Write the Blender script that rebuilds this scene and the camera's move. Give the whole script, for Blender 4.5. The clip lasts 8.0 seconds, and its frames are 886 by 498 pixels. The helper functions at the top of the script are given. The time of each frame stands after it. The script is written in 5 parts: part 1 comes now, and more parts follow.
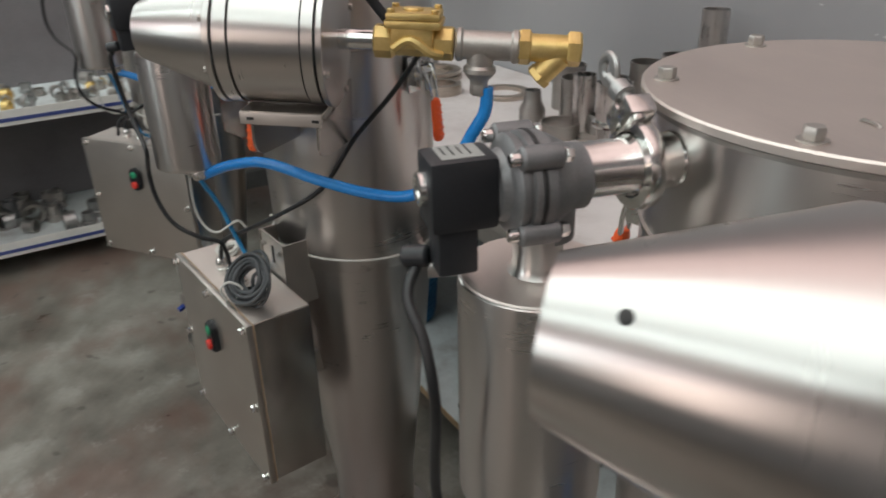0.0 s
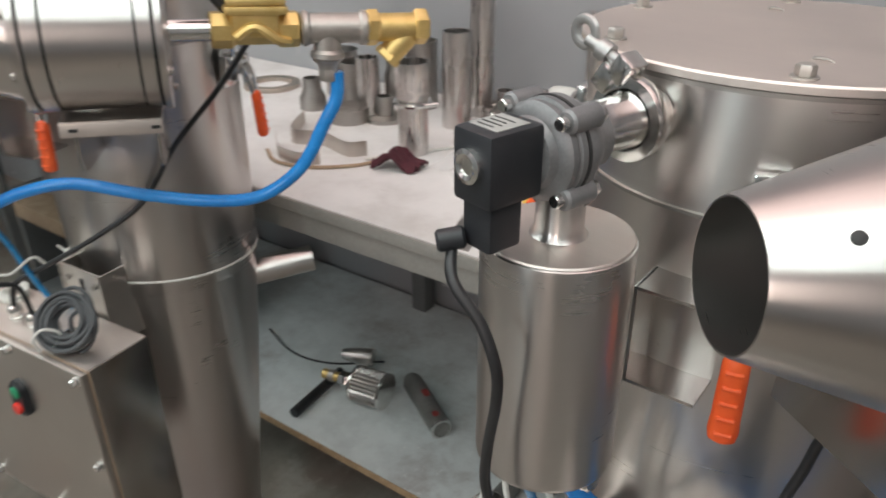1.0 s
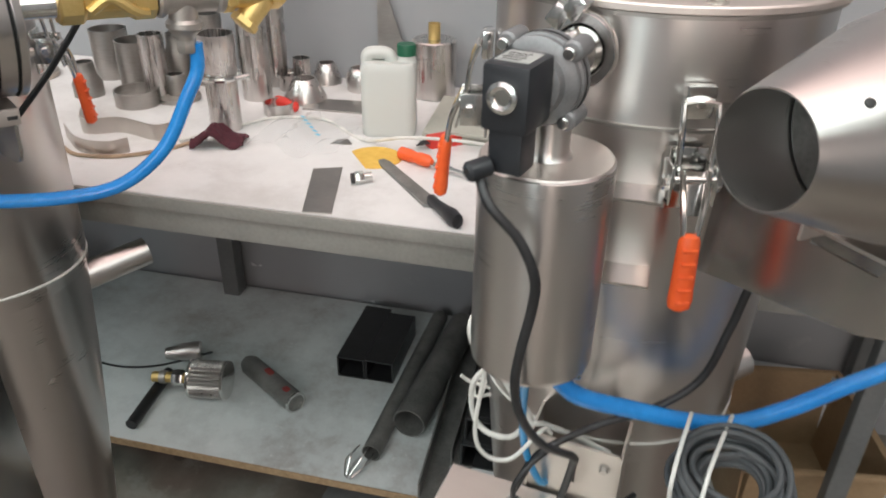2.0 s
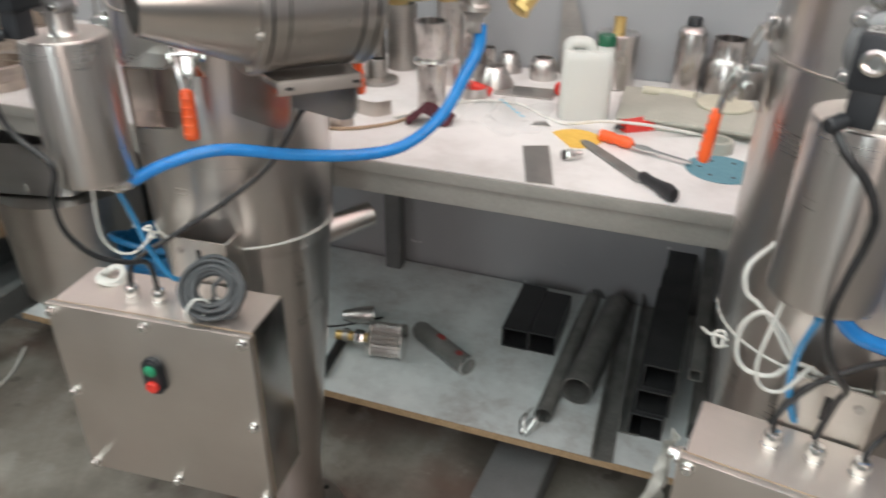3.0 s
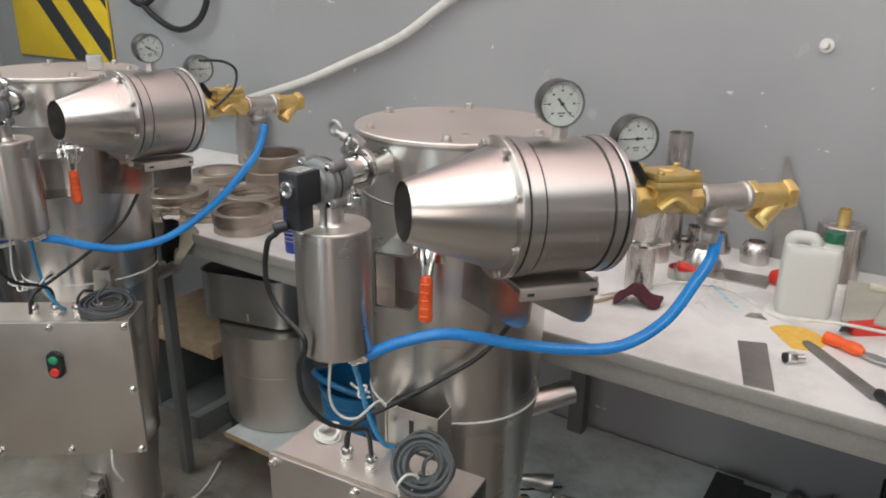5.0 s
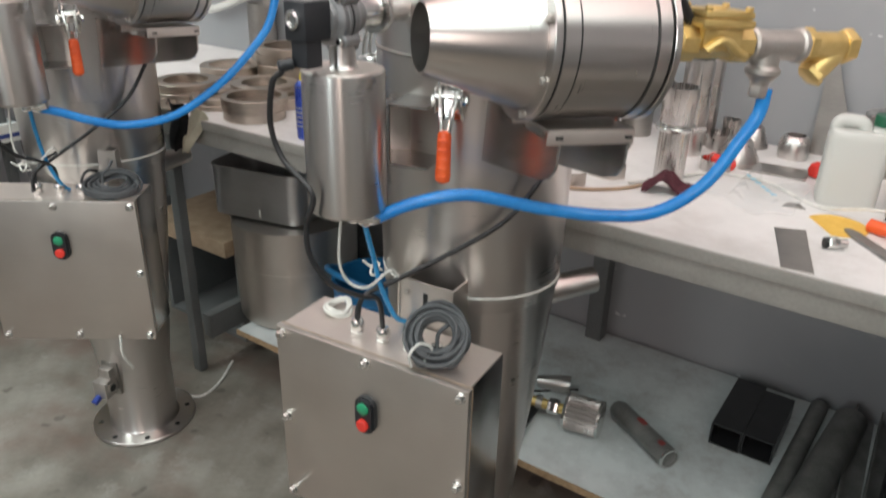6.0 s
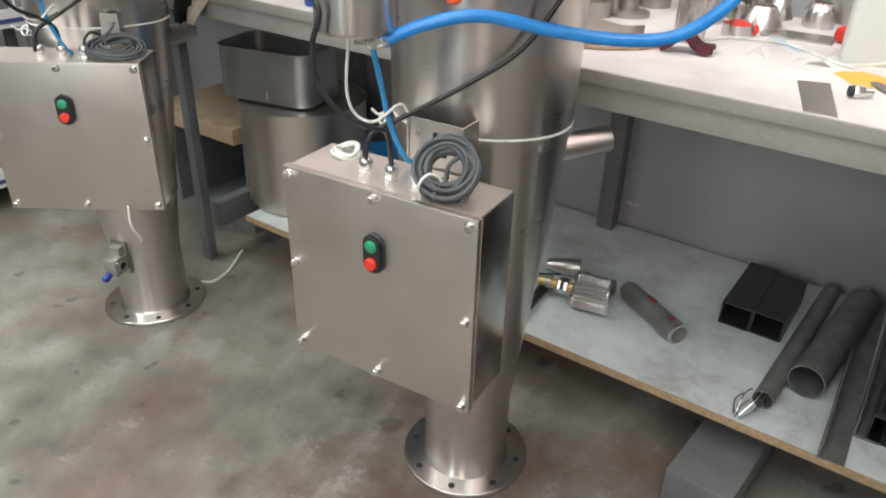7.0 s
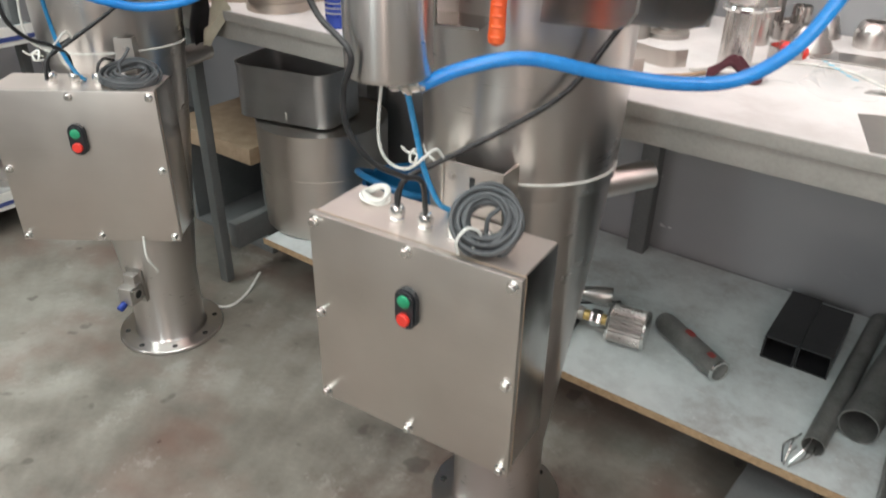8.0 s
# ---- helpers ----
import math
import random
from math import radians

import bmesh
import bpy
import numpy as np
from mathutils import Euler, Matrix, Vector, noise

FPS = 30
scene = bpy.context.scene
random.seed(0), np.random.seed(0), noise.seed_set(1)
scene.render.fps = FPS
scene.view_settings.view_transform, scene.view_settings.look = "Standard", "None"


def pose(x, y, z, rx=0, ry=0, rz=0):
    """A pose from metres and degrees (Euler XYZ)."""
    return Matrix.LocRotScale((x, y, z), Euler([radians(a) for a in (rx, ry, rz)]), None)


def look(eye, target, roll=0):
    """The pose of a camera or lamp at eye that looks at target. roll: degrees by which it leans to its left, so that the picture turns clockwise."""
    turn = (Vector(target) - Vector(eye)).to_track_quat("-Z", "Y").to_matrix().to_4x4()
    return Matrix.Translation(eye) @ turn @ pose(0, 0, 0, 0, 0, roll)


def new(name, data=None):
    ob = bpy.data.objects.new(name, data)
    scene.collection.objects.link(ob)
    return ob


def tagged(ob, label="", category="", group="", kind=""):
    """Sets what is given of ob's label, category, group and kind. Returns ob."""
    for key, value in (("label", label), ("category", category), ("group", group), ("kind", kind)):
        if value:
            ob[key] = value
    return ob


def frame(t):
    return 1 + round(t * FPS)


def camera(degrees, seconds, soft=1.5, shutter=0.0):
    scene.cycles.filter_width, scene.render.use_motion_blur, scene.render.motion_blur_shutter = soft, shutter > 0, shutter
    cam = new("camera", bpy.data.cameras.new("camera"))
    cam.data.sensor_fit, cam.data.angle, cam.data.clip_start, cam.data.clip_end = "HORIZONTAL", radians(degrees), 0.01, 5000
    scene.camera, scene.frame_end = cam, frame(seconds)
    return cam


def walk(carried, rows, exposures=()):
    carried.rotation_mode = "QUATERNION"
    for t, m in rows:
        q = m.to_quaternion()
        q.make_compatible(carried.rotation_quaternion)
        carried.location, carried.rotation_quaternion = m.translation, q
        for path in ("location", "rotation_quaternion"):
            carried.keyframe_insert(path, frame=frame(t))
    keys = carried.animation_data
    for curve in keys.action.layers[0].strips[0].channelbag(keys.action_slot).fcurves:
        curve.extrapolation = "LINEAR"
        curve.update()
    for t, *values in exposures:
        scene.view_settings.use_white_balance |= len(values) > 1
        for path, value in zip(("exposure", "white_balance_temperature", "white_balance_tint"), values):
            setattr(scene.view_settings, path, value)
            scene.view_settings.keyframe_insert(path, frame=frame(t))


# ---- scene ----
cam = camera(61.7, 8.0, 1.8, 0.4)
PATH = [
    (0, (1.301, -0.52, 1.46), (-0.229, 0.407, 0.566), -1.3),
    (0.5, (1.219, -0.629, 1.461), (-0.088, 0.584, 0.556), -0.7),
    (1, (1.149, -0.658, 1.447), (0.122, 0.787, 0.522), -0.3),
    (1.2, (1.114, -0.659, 1.443), (0.215, 0.866, 0.513), -0.5),
    (2.3, (0.932, -0.869, 1.44), (0.609, 0.836, 0.446), 1.3),
    (2.5, (0.889, -0.919, 1.439), (0.544, 0.775, 0.433), 1.4),
    (3, (0.781, -1.0, 1.447), (0.206, 0.643, 0.463), 0.7),
    (3.5, (0.74, -1.035, 1.509), (-0.094, 0.578, 0.671), -0.1),
    (4, (0.742, -1.033, 1.554), (-0.217, 0.586, 0.876), 0.2),
    (4.2, (0.742, -1.031, 1.561), (-0.248, 0.584, 0.92), 0.5),
    (5.3, (0.67, -1.013, 1.521), (-0.366, 0.546, 0.815), 0.9),
    (5.5, (0.666, -1.006, 1.494), (-0.373, 0.539, 0.764), 1.3),
    (6, (0.672, -0.992, 1.411), (-0.353, 0.506, 0.571), 1.4),
    (6.5, (0.697, -1.014, 1.314), (-0.312, 0.442, 0.385), 1.6),
    (7, (0.703, -1.028, 1.263), (-0.297, 0.393, 0.272), 1.6),
    (7.5, (0.683, -1.018, 1.251), (-0.321, 0.376, 0.228), 1.3),
    (8, (0.607, -0.96, 1.296), (-0.415, 0.436, 0.295), 1.0),
]
EXPOSURE = [(0, 0.0), (1, 0.5), (2.5, 0.77), (3, 0.83), (4, 0.47), (5.5, 0.48), (6.2, 0.8), (7, 1.14), (8, 1.14)]
walk(cam, [(t, look(eye, target, roll)) for t, eye, target, roll in PATH], EXPOSURE)

# ---- light and world ----
world = bpy.data.worlds.new("world")
scene.world = world
world.use_nodes = True
world.node_tree.nodes["Background"].inputs[0].default_value = (0.55, 0.62, 0.7, 1)
world.node_tree.nodes["Background"].inputs[1].default_value = 0.08


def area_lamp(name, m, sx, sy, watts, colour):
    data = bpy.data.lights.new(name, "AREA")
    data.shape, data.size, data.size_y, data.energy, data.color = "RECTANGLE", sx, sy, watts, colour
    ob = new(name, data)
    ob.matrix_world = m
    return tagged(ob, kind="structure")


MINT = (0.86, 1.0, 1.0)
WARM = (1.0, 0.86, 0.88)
# unseen; the first two follow bands reflected in the steel, the third is added
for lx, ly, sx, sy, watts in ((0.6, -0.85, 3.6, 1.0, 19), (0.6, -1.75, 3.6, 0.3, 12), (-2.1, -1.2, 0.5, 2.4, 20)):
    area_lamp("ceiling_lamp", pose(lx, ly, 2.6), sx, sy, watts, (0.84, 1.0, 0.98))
# added unseen fill, thrown up on the ceiling along the bench
area_lamp("ceiling_bounce_fill", pose(0.1, -0.1, 2.5, 180), 5.4, 1.4, 46, WARM)
# windows in the wall behind the camera, placed from bands on the tanks
area_lamp("window_daylight", pose(1.95, -3.56, 1.9, 90, 0, 0), 0.42, 1.2, 10, (1.0, 0.82, 0.72))
area_lamp("window_daylight", pose(0.22, -3.56, 1.9, 90, 0, 0), 0.36, 1.2, 9, MINT)
# added broad fill from behind the camera; no such window is known
area_lamp("frontal_fill_light", pose(-0.2, -3.56, 2.3, 90, 0, 0), 4.4, 0.9, 17, WARM)

# ---- materials ----


def material(name, base, rough=0.5, metal=0.0, build=None):
    mat = bpy.data.materials.new(name)
    mat.use_nodes = True
    t = mat.node_tree
    b = t.nodes["Principled BSDF"]
    b.inputs["Base Color"].default_value = (*base, 1)
    b.inputs["Roughness"].default_value = rough
    b.inputs["Metallic"].default_value = metal
    if build:
        build(t, b)
    return mat


def link(t, a, b):
    t.links.new(a, b)


def coords(t, scale=(1, 1, 1), kind="Object"):
    c = t.nodes.new("ShaderNodeTexCoord")
    m = t.nodes.new("ShaderNodeMapping")
    m.inputs["Scale"].default_value = scale
    link(t, c.outputs[kind], m.inputs[0])
    return m.outputs[0]


def noise_of(t, vec, scale, detail=4, rough=0.55):
    n = t.nodes.new("ShaderNodeTexNoise")
    n.inputs["Scale"].default_value = scale
    n.inputs["Detail"].default_value = detail
    n.inputs["Roughness"].default_value = rough
    link(t, vec, n.inputs["Vector"])
    return n.outputs["Fac"]


def ramp(t, fac, stops):
    r = t.nodes.new("ShaderNodeValToRGB")
    while len(r.color_ramp.elements) < len(stops):
        r.color_ramp.elements.new(0.5)
    for e, (p, c) in zip(r.color_ramp.elements, stops):
        e.position = p
        e.color = (*c, 1) if len(c) == 3 else c
    link(t, fac, r.inputs[0])
    return r.outputs[0]


def grey(t, fac, lo, hi, p0=0.3, p1=0.7):
    return ramp(t, fac, [(p0, (lo, lo, lo)), (p1, (hi, hi, hi))])


def mix(t, fac, a, b, mode="MIX"):
    m = t.nodes.new("ShaderNodeMix")
    m.data_type, m.blend_type = "RGBA", mode
    for sock, val in ((m.inputs[0], fac), (m.inputs[6], a), (m.inputs[7], b)):
        if isinstance(val, (int, float)):
            sock.default_value = val
        elif isinstance(val, tuple):
            sock.default_value = (*val, 1)
        else:
            link(t, val, sock)
    return m.outputs[2]


def bump(t, b, height, strength, distance=0.002):
    n = t.nodes.new("ShaderNodeBump")
    n.inputs["Strength"].default_value = strength
    n.inputs["Distance"].default_value = distance
    link(t, height, n.inputs["Height"])
    link(t, n.outputs[0], b.inputs["Normal"])


def brushed(name, base, stretch, rough=(0.2, 0.36), aniso=0.5, radial=True, smear=0.12, relief=0.012):
    """Brushed stainless steel: fine scratches along one way, with handling smears over them."""
    def build(t, b):
        fine = noise_of(t, coords(t, stretch), 1.0, 3, 0.7)
        coarse = noise_of(t, coords(t), 11.0, 3)
        both = mix(t, 0.6, fine, coarse)
        link(t, grey(t, both, rough[0], rough[1], 0.35, 0.65), b.inputs["Roughness"])
        lo = tuple(c * (1 - smear) for c in base)
        hi = tuple(min(1, c * (1 + smear * 0.6)) for c in base)
        link(t, ramp(t, both, [(0.33, lo), (0.67, hi)]), b.inputs["Base Color"])
        if relief and not aniso:
            bump(t, b, fine, relief, 0.0004)
        if aniso:
            b.inputs["Anisotropic"].default_value = aniso
            tan = t.nodes.new("ShaderNodeTangent")
            tan.direction_type, tan.axis = "RADIAL", "Z"
            b.inputs["Anisotropic Rotation"].default_value = 0.25
            if radial:
                link(t, tan.outputs[0], b.inputs["Tangent"])
    return material(name, base, 0.3, 1.0, build)


STEEL = (0.61, 0.58, 0.56)
steel = brushed("steel_turned", STEEL, (1.5, 1.5, 260), (0.27, 0.31), 0.75, True, 0.02)
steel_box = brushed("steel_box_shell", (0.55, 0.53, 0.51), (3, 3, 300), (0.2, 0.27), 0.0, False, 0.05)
steel_vertical = brushed("steel_drawn", STEEL, (260, 260, 4), (0.22, 0.36), 0.3)
steel_sheet = brushed("steel_sheet", (0.6, 0.56, 0.52), (3, 3, 1200), (0.36, 0.46), 0.0, False, 0.07)
# paler, rougher sheet: overhead light is put into its colour
steel_lit = brushed("steel_lit", (0.7, 0.64, 0.6), (4, 700, 4), (0.44, 0.54), 0.0, False, 0.07)
ring_metal = brushed("tarnished_ring", (0.5, 0.44, 0.38), (40, 40, 300), (0.28, 0.46), 0.0, False, 0.25)
steel_pan = brushed("steel_dark_sheet", (0.56, 0.565, 0.57), (3, 3, 30), (0.34, 0.42), 0.0, False, 0.1)
steel_dull = brushed("steel_dull", (0.42, 0.4, 0.375), (40, 40, 300), (0.34, 0.52), 0.0, False, 0.2)


def mottled(name, dark, light, scale, rough, metal=0.0, height=0.1, fine=140.0):
    def build(t, b):
        v = coords(t)
        n = mix(t, 0.35, noise_of(t, v, scale, 5), noise_of(t, v, fine, 3))
        link(t, ramp(t, n, [(0.32, dark), (0.68, light)]), b.inputs["Base Color"])
        link(t, grey(t, n, max(0.05, rough - 0.08), min(1, rough + 0.08)), b.inputs["Roughness"])
        bump(t, b, n, height, 0.001)
    return material(name, light, rough, metal, build)


chrome = mottled("bright_plated_steel", (0.68, 0.67, 0.65), (0.8, 0.79, 0.77), 40, 0.16, 1.0, 0.02)
zinc = mottled("zinc_casting", (0.36, 0.355, 0.35), (0.48, 0.475, 0.465), 30, 0.42, 0.85, 0.12, 400)
alloy = mottled("valve_casting", (0.17, 0.17, 0.175), (0.25, 0.25, 0.255), 35, 0.45, 0.5, 0.15, 420)
brass = mottled("brass_casting", (0.66, 0.46, 0.16), (0.82, 0.62, 0.27), 45, 0.42, 0.8, 0.12, 420)
tee_metal = mottled("cast_stainless", (0.42, 0.39, 0.36), (0.55, 0.52, 0.49), 40, 0.42, 0.8, 0.15, 500)
black_plastic = mottled("black_plastic", (0.012, 0.013, 0.016), (0.024, 0.026, 0.03), 25, 0.42, 0, 0.1, 500)
black_rubber = mottled("black_cable", (0.012, 0.012, 0.013), (0.028, 0.028, 0.03), 30, 0.38, 0, 0.05, 300)
grey_cable = mottled("grey_cable", (0.05, 0.055, 0.06), (0.09, 0.095, 0.1), 30, 0.5, 0, 0.05, 300)
seal = mottled("black_seal", (0.014, 0.014, 0.014), (0.03, 0.03, 0.03), 60, 0.6)
white_plastic = mottled("white_plastic", (0.6, 0.6, 0.57), (0.78, 0.78, 0.74), 20, 0.45, 0, 0.03)
white_wire = mottled("white_wire", (0.6, 0.6, 0.56), (0.76, 0.76, 0.72), 40, 0.5, 0, 0.03)
orange_grip = mottled("orange_grip", (0.78, 0.09, 0.02), (0.9, 0.14, 0.03), 25, 0.38, 0, 0.05)
red_plastic = mottled("red_plastic", (0.6, 0.03, 0.02), (0.75, 0.05, 0.035), 25, 0.36, 0, 0.05)
dull_red = mottled("dull_red_print", (0.2, 0.03, 0.03), (0.34, 0.06, 0.05), 40, 0.45)
green_plastic = mottled("green_plastic", (0.015, 0.22, 0.1), (0.03, 0.34, 0.17), 25, 0.4)
dark_green = mottled("dark_green_cap", (0.01, 0.09, 0.045), (0.02, 0.14, 0.07), 25, 0.4)
blue_hose = mottled("blue_hose", (0.015, 0.2, 0.6), (0.03, 0.3, 0.78), 18, 0.2, 0, 0.02)
blue_thin = mottled("light_blue_line", (0.02, 0.22, 0.5), (0.05, 0.34, 0.66), 18, 0.3, 0, 0.02)
gauge_case = mottled("dark_gauge_case", (0.07, 0.07, 0.07), (0.16, 0.16, 0.155), 30, 0.34, 0.75, 0.05)
blue_plastic = mottled("blue_plastic", (0.01, 0.1, 0.24), (0.02, 0.18, 0.38), 12, 0.35)
dial_white = mottled("dial_card", (0.29, 0.29, 0.28), (0.36, 0.36, 0.345), 30, 0.4)
ink = mottled("dial_ink", (0.02, 0.02, 0.02), (0.04, 0.04, 0.04), 30, 0.6)
paint_blue = mottled("pale_blue_print", (0.05, 0.42, 0.62), (0.08, 0.55, 0.75), 20, 0.5)
paint_grey = mottled("bench_paint", (0.24, 0.235, 0.215), (0.34, 0.33, 0.305), 9, 0.5, 0, 0.1)
leg_paint = mottled("dark_leg_paint", (0.11, 0.115, 0.115), (0.17, 0.175, 0.175), 9, 0.5, 0, 0.1)
mill_steel = mottled("mill_scale_steel", (0.03, 0.031, 0.033), (0.085, 0.086, 0.088), 14, 0.48, 0.5, 0.25, 220)
raw_tube = mottled("grey_raw_tube", (0.12, 0.12, 0.115), (0.27, 0.268, 0.255), 16, 0.42, 0.35, 0.2, 220)
black_gloss = mottled("black_tube", (0.012, 0.012, 0.013), (0.03, 0.03, 0.032), 18, 0.35, 0, 0.08)
chip_edge = mottled("chipboard_edge", (0.3, 0.2, 0.11), (0.5, 0.36, 0.22), 90, 0.75, 0, 0.4, 420)
plywood = mottled("bare_wood", (0.32, 0.22, 0.14), (0.48, 0.36, 0.25), 22, 0.65, 0, 0.2, 260)
card = mottled("cardboard", (0.3, 0.2, 0.11), (0.42, 0.29, 0.17), 12, 0.8, 0, 0.1)
cloth_red = mottled("maroon_pad", (0.05, 0.012, 0.02), (0.11, 0.028, 0.038), 60, 0.9, 0, 0.6, 500)
abrasive_blue = mottled("blue_abrasive", (0.1, 0.24, 0.3), (0.15, 0.32, 0.38), 80, 0.85, 0, 0.4, 900)
abrasive_yellow = mottled("yellow_abrasive", (0.68, 0.4, 0.06), (0.82, 0.55, 0.12), 60, 0.8, 0, 0.4, 900)
board_grey = mottled("grey_board", (0.36, 0.36, 0.31), (0.48, 0.48, 0.42), 10, 0.7, 0, 0.15)
stone_pale = mottled("pale_felt", (0.5, 0.48, 0.38), (0.6, 0.58, 0.47), 25, 0.8, 0, 0.2)
hazard_yellow = mottled("hazard_yellow", (0.72, 0.5, 0.02), (0.85, 0.62, 0.04), 8, 0.5)
hazard_black = mottled("hazard_black", (0.02, 0.025, 0.035), (0.04, 0.045, 0.055), 8, 0.5)
can_blue = mottled("blue_can_print", (0.02, 0.04, 0.25), (0.03, 0.07, 0.36), 25, 0.3, 0.2)
can_yellow = mottled("yellow_can_print", (0.75, 0.6, 0.03), (0.85, 0.7, 0.06), 25, 0.35)
ceiling_paint = mottled("ceiling_paint", (0.66, 0.58, 0.54), (0.76, 0.68, 0.64), 2, 0.8)
white_edge = mottled("white_shelf_edge", (0.7, 0.7, 0.66), (0.82, 0.82, 0.78), 12, 0.45)
blue_edge = mottled("blue_shelf_edge", (0.04, 0.06, 0.2), (0.07, 0.1, 0.3), 12, 0.45)
rack_grey = mottled("rack_panel", (0.13, 0.12, 0.125), (0.2, 0.19, 0.195), 5, 0.55, 0, 0.08)


def wall_build(t, b):
    v = coords(t)
    big = noise_of(t, v, 1.3, 5)
    mid = noise_of(t, v, 9, 6, 0.65)
    base = ramp(t, big, [(0.3, (0.3, 0.312, 0.325)), (0.7, (0.375, 0.385, 0.395))])
    chips = ramp(t, noise_of(t, coords(t, (1, 1, 1.6)), 16, 3, 0.5), [(0.735, (0, 0, 0)), (0.745, (1, 1, 1))])
    scuff = ramp(t, mid, [(0.66, (0, 0, 0)), (0.74, (0.6, 0.6, 0.6))])
    base = mix(t, chips, base, (0.62, 0.63, 0.63))
    link(t, mix(t, scuff, base, (0.45, 0.46, 0.46)), b.inputs["Base Color"])
    link(t, grey(t, mid, 0.3, 0.5), b.inputs["Roughness"])
    bump(t, b, noise_of(t, v, 60, 3), 0.12, 0.003)


wall_paint = material("wall_paint", (0.34, 0.36, 0.375), 0.4, 0, wall_build)


def floor_build(t, b):
    v = coords(t)
    big = noise_of(t, v, 1.6, 6, 0.62)
    mid = noise_of(t, v, 6.5, 6, 0.7)
    fine = noise_of(t, v, 70, 4)
    base = ramp(t, mix(t, 0.4, big, mid), [(0.32, (0.085, 0.076, 0.064)), (0.5, (0.19, 0.178, 0.152)), (0.66, (0.31, 0.3, 0.265))])
    red = ramp(t, noise_of(t, coords(t, (1, 1.6, 1)), 2.2, 3), [(0.5, (0, 0, 0)), (0.66, (1, 1, 1))])
    base = mix(t, mix(t, 0.55, (0.0, 0.0, 0.0), red), base, (0.16, 0.085, 0.065))
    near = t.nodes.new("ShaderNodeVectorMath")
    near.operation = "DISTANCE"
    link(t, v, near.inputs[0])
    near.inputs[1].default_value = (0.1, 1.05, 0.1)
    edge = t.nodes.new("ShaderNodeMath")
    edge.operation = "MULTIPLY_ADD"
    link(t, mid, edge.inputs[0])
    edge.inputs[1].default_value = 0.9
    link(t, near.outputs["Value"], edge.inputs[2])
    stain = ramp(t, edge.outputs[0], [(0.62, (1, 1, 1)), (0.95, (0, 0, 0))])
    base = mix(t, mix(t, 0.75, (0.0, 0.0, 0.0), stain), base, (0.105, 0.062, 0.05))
    spots = ramp(t, noise_of(t, v, 11, 2), [(0.68, (0, 0, 0)), (0.72, (1, 1, 1))])
    base = mix(t, mix(t, 0.5, (0.0, 0.0, 0.0), spots), base, (0.055, 0.045, 0.04))
    pale = ramp(t, noise_of(t, v, 6.3, 6, 0.75), [(0.57, (0, 0, 0)), (0.64, (1, 1, 1))])
    base = mix(t, mix(t, 0.35, (0.0, 0.0, 0.0), pale), base, (0.36, 0.35, 0.32))
    link(t, base, b.inputs["Base Color"])
    link(t, grey(t, mix(t, 0.5, big, mid), 0.22, 0.55), b.inputs["Roughness"])
    bump(t, b, mix(t, 0.5, mid, fine), 0.18, 0.003)


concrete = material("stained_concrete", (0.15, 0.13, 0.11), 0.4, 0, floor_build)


def top_build(t, b):
    v = coords(t)
    dust = noise_of(t, v, 5, 6, 0.7)
    base = ramp(t, dust, [(0.32, (0.62, 0.61, 0.59)), (0.52, (0.76, 0.76, 0.75)), (0.7, (0.82, 0.82, 0.81))])
    marks = ramp(t, noise_of(t, coords(t, (1, 3, 1)), 14, 5, 0.75), [(0.66, (0, 0, 0)), (0.75, (1, 1, 1))])
    link(t, mix(t, mix(t, 0.65, (0.0, 0.0, 0.0), marks), base, (0.36, 0.33, 0.3)), b.inputs["Base Color"])
    link(t, grey(t, dust, 0.3, 0.55), b.inputs["Roughness"])
    bump(t, b, noise_of(t, v, 120, 3), 0.06, 0.001)


laminate = material("white_laminate", (0.72, 0.72, 0.7), 0.4, 0, top_build)


def shelf_build(t, b):
    v = coords(t)
    dust = noise_of(t, v, 4, 6, 0.72)
    base = ramp(t, dust, [(0.34, (0.42, 0.42, 0.41)), (0.48, (0.6, 0.64, 0.64)), (0.62, (0.72, 0.77, 0.77))])
    specks = ramp(t, noise_of(t, v, 38, 5, 0.8), [(0.6, (0, 0, 0)), (0.68, (1, 1, 1))])
    link(t, mix(t, mix(t, 0.5, (0.0, 0.0, 0.0), specks), base, (0.82, 0.84, 0.83)), b.inputs["Base Color"])
    link(t, grey(t, dust, 0.35, 0.6), b.inputs["Roughness"])


shelf_top = material("dusty_shelf_laminate", (0.5, 0.53, 0.53), 0.45, 0, shelf_build)


def jug_build(t, b):
    b.inputs["Subsurface Weight"].default_value = 0.3
    b.inputs["Subsurface Radius"].default_value = (0.02, 0.02, 0.02)


jug_plastic = material("milky_plastic", (0.6, 0.61, 0.58), 0.42, 0, jug_build)


def film_build(t, b):
    b.inputs["Alpha"].default_value = 0.16


def glass_build(t, b):
    b.inputs["Transmission Weight"].default_value = 1.0
    b.inputs["IOR"].default_value = 1.1


film_plastic = material("clear_film", (0.8, 0.82, 0.82), 0.2, 0, film_build)
glass = material("dial_glass", (1, 1, 1), 0.03, 0, glass_build)

# ---- mesh helpers ----
I4 = Matrix.Identity(4)


def along(p, d, roll=0.0):
    """Matrix whose z axis points along d, at p."""
    d = Vector(d).normalized()
    q = d.to_track_quat("Z", "Y")
    return Matrix.Translation(p) @ q.to_matrix().to_4x4() @ Matrix.Rotation(radians(roll), 4, "Z")


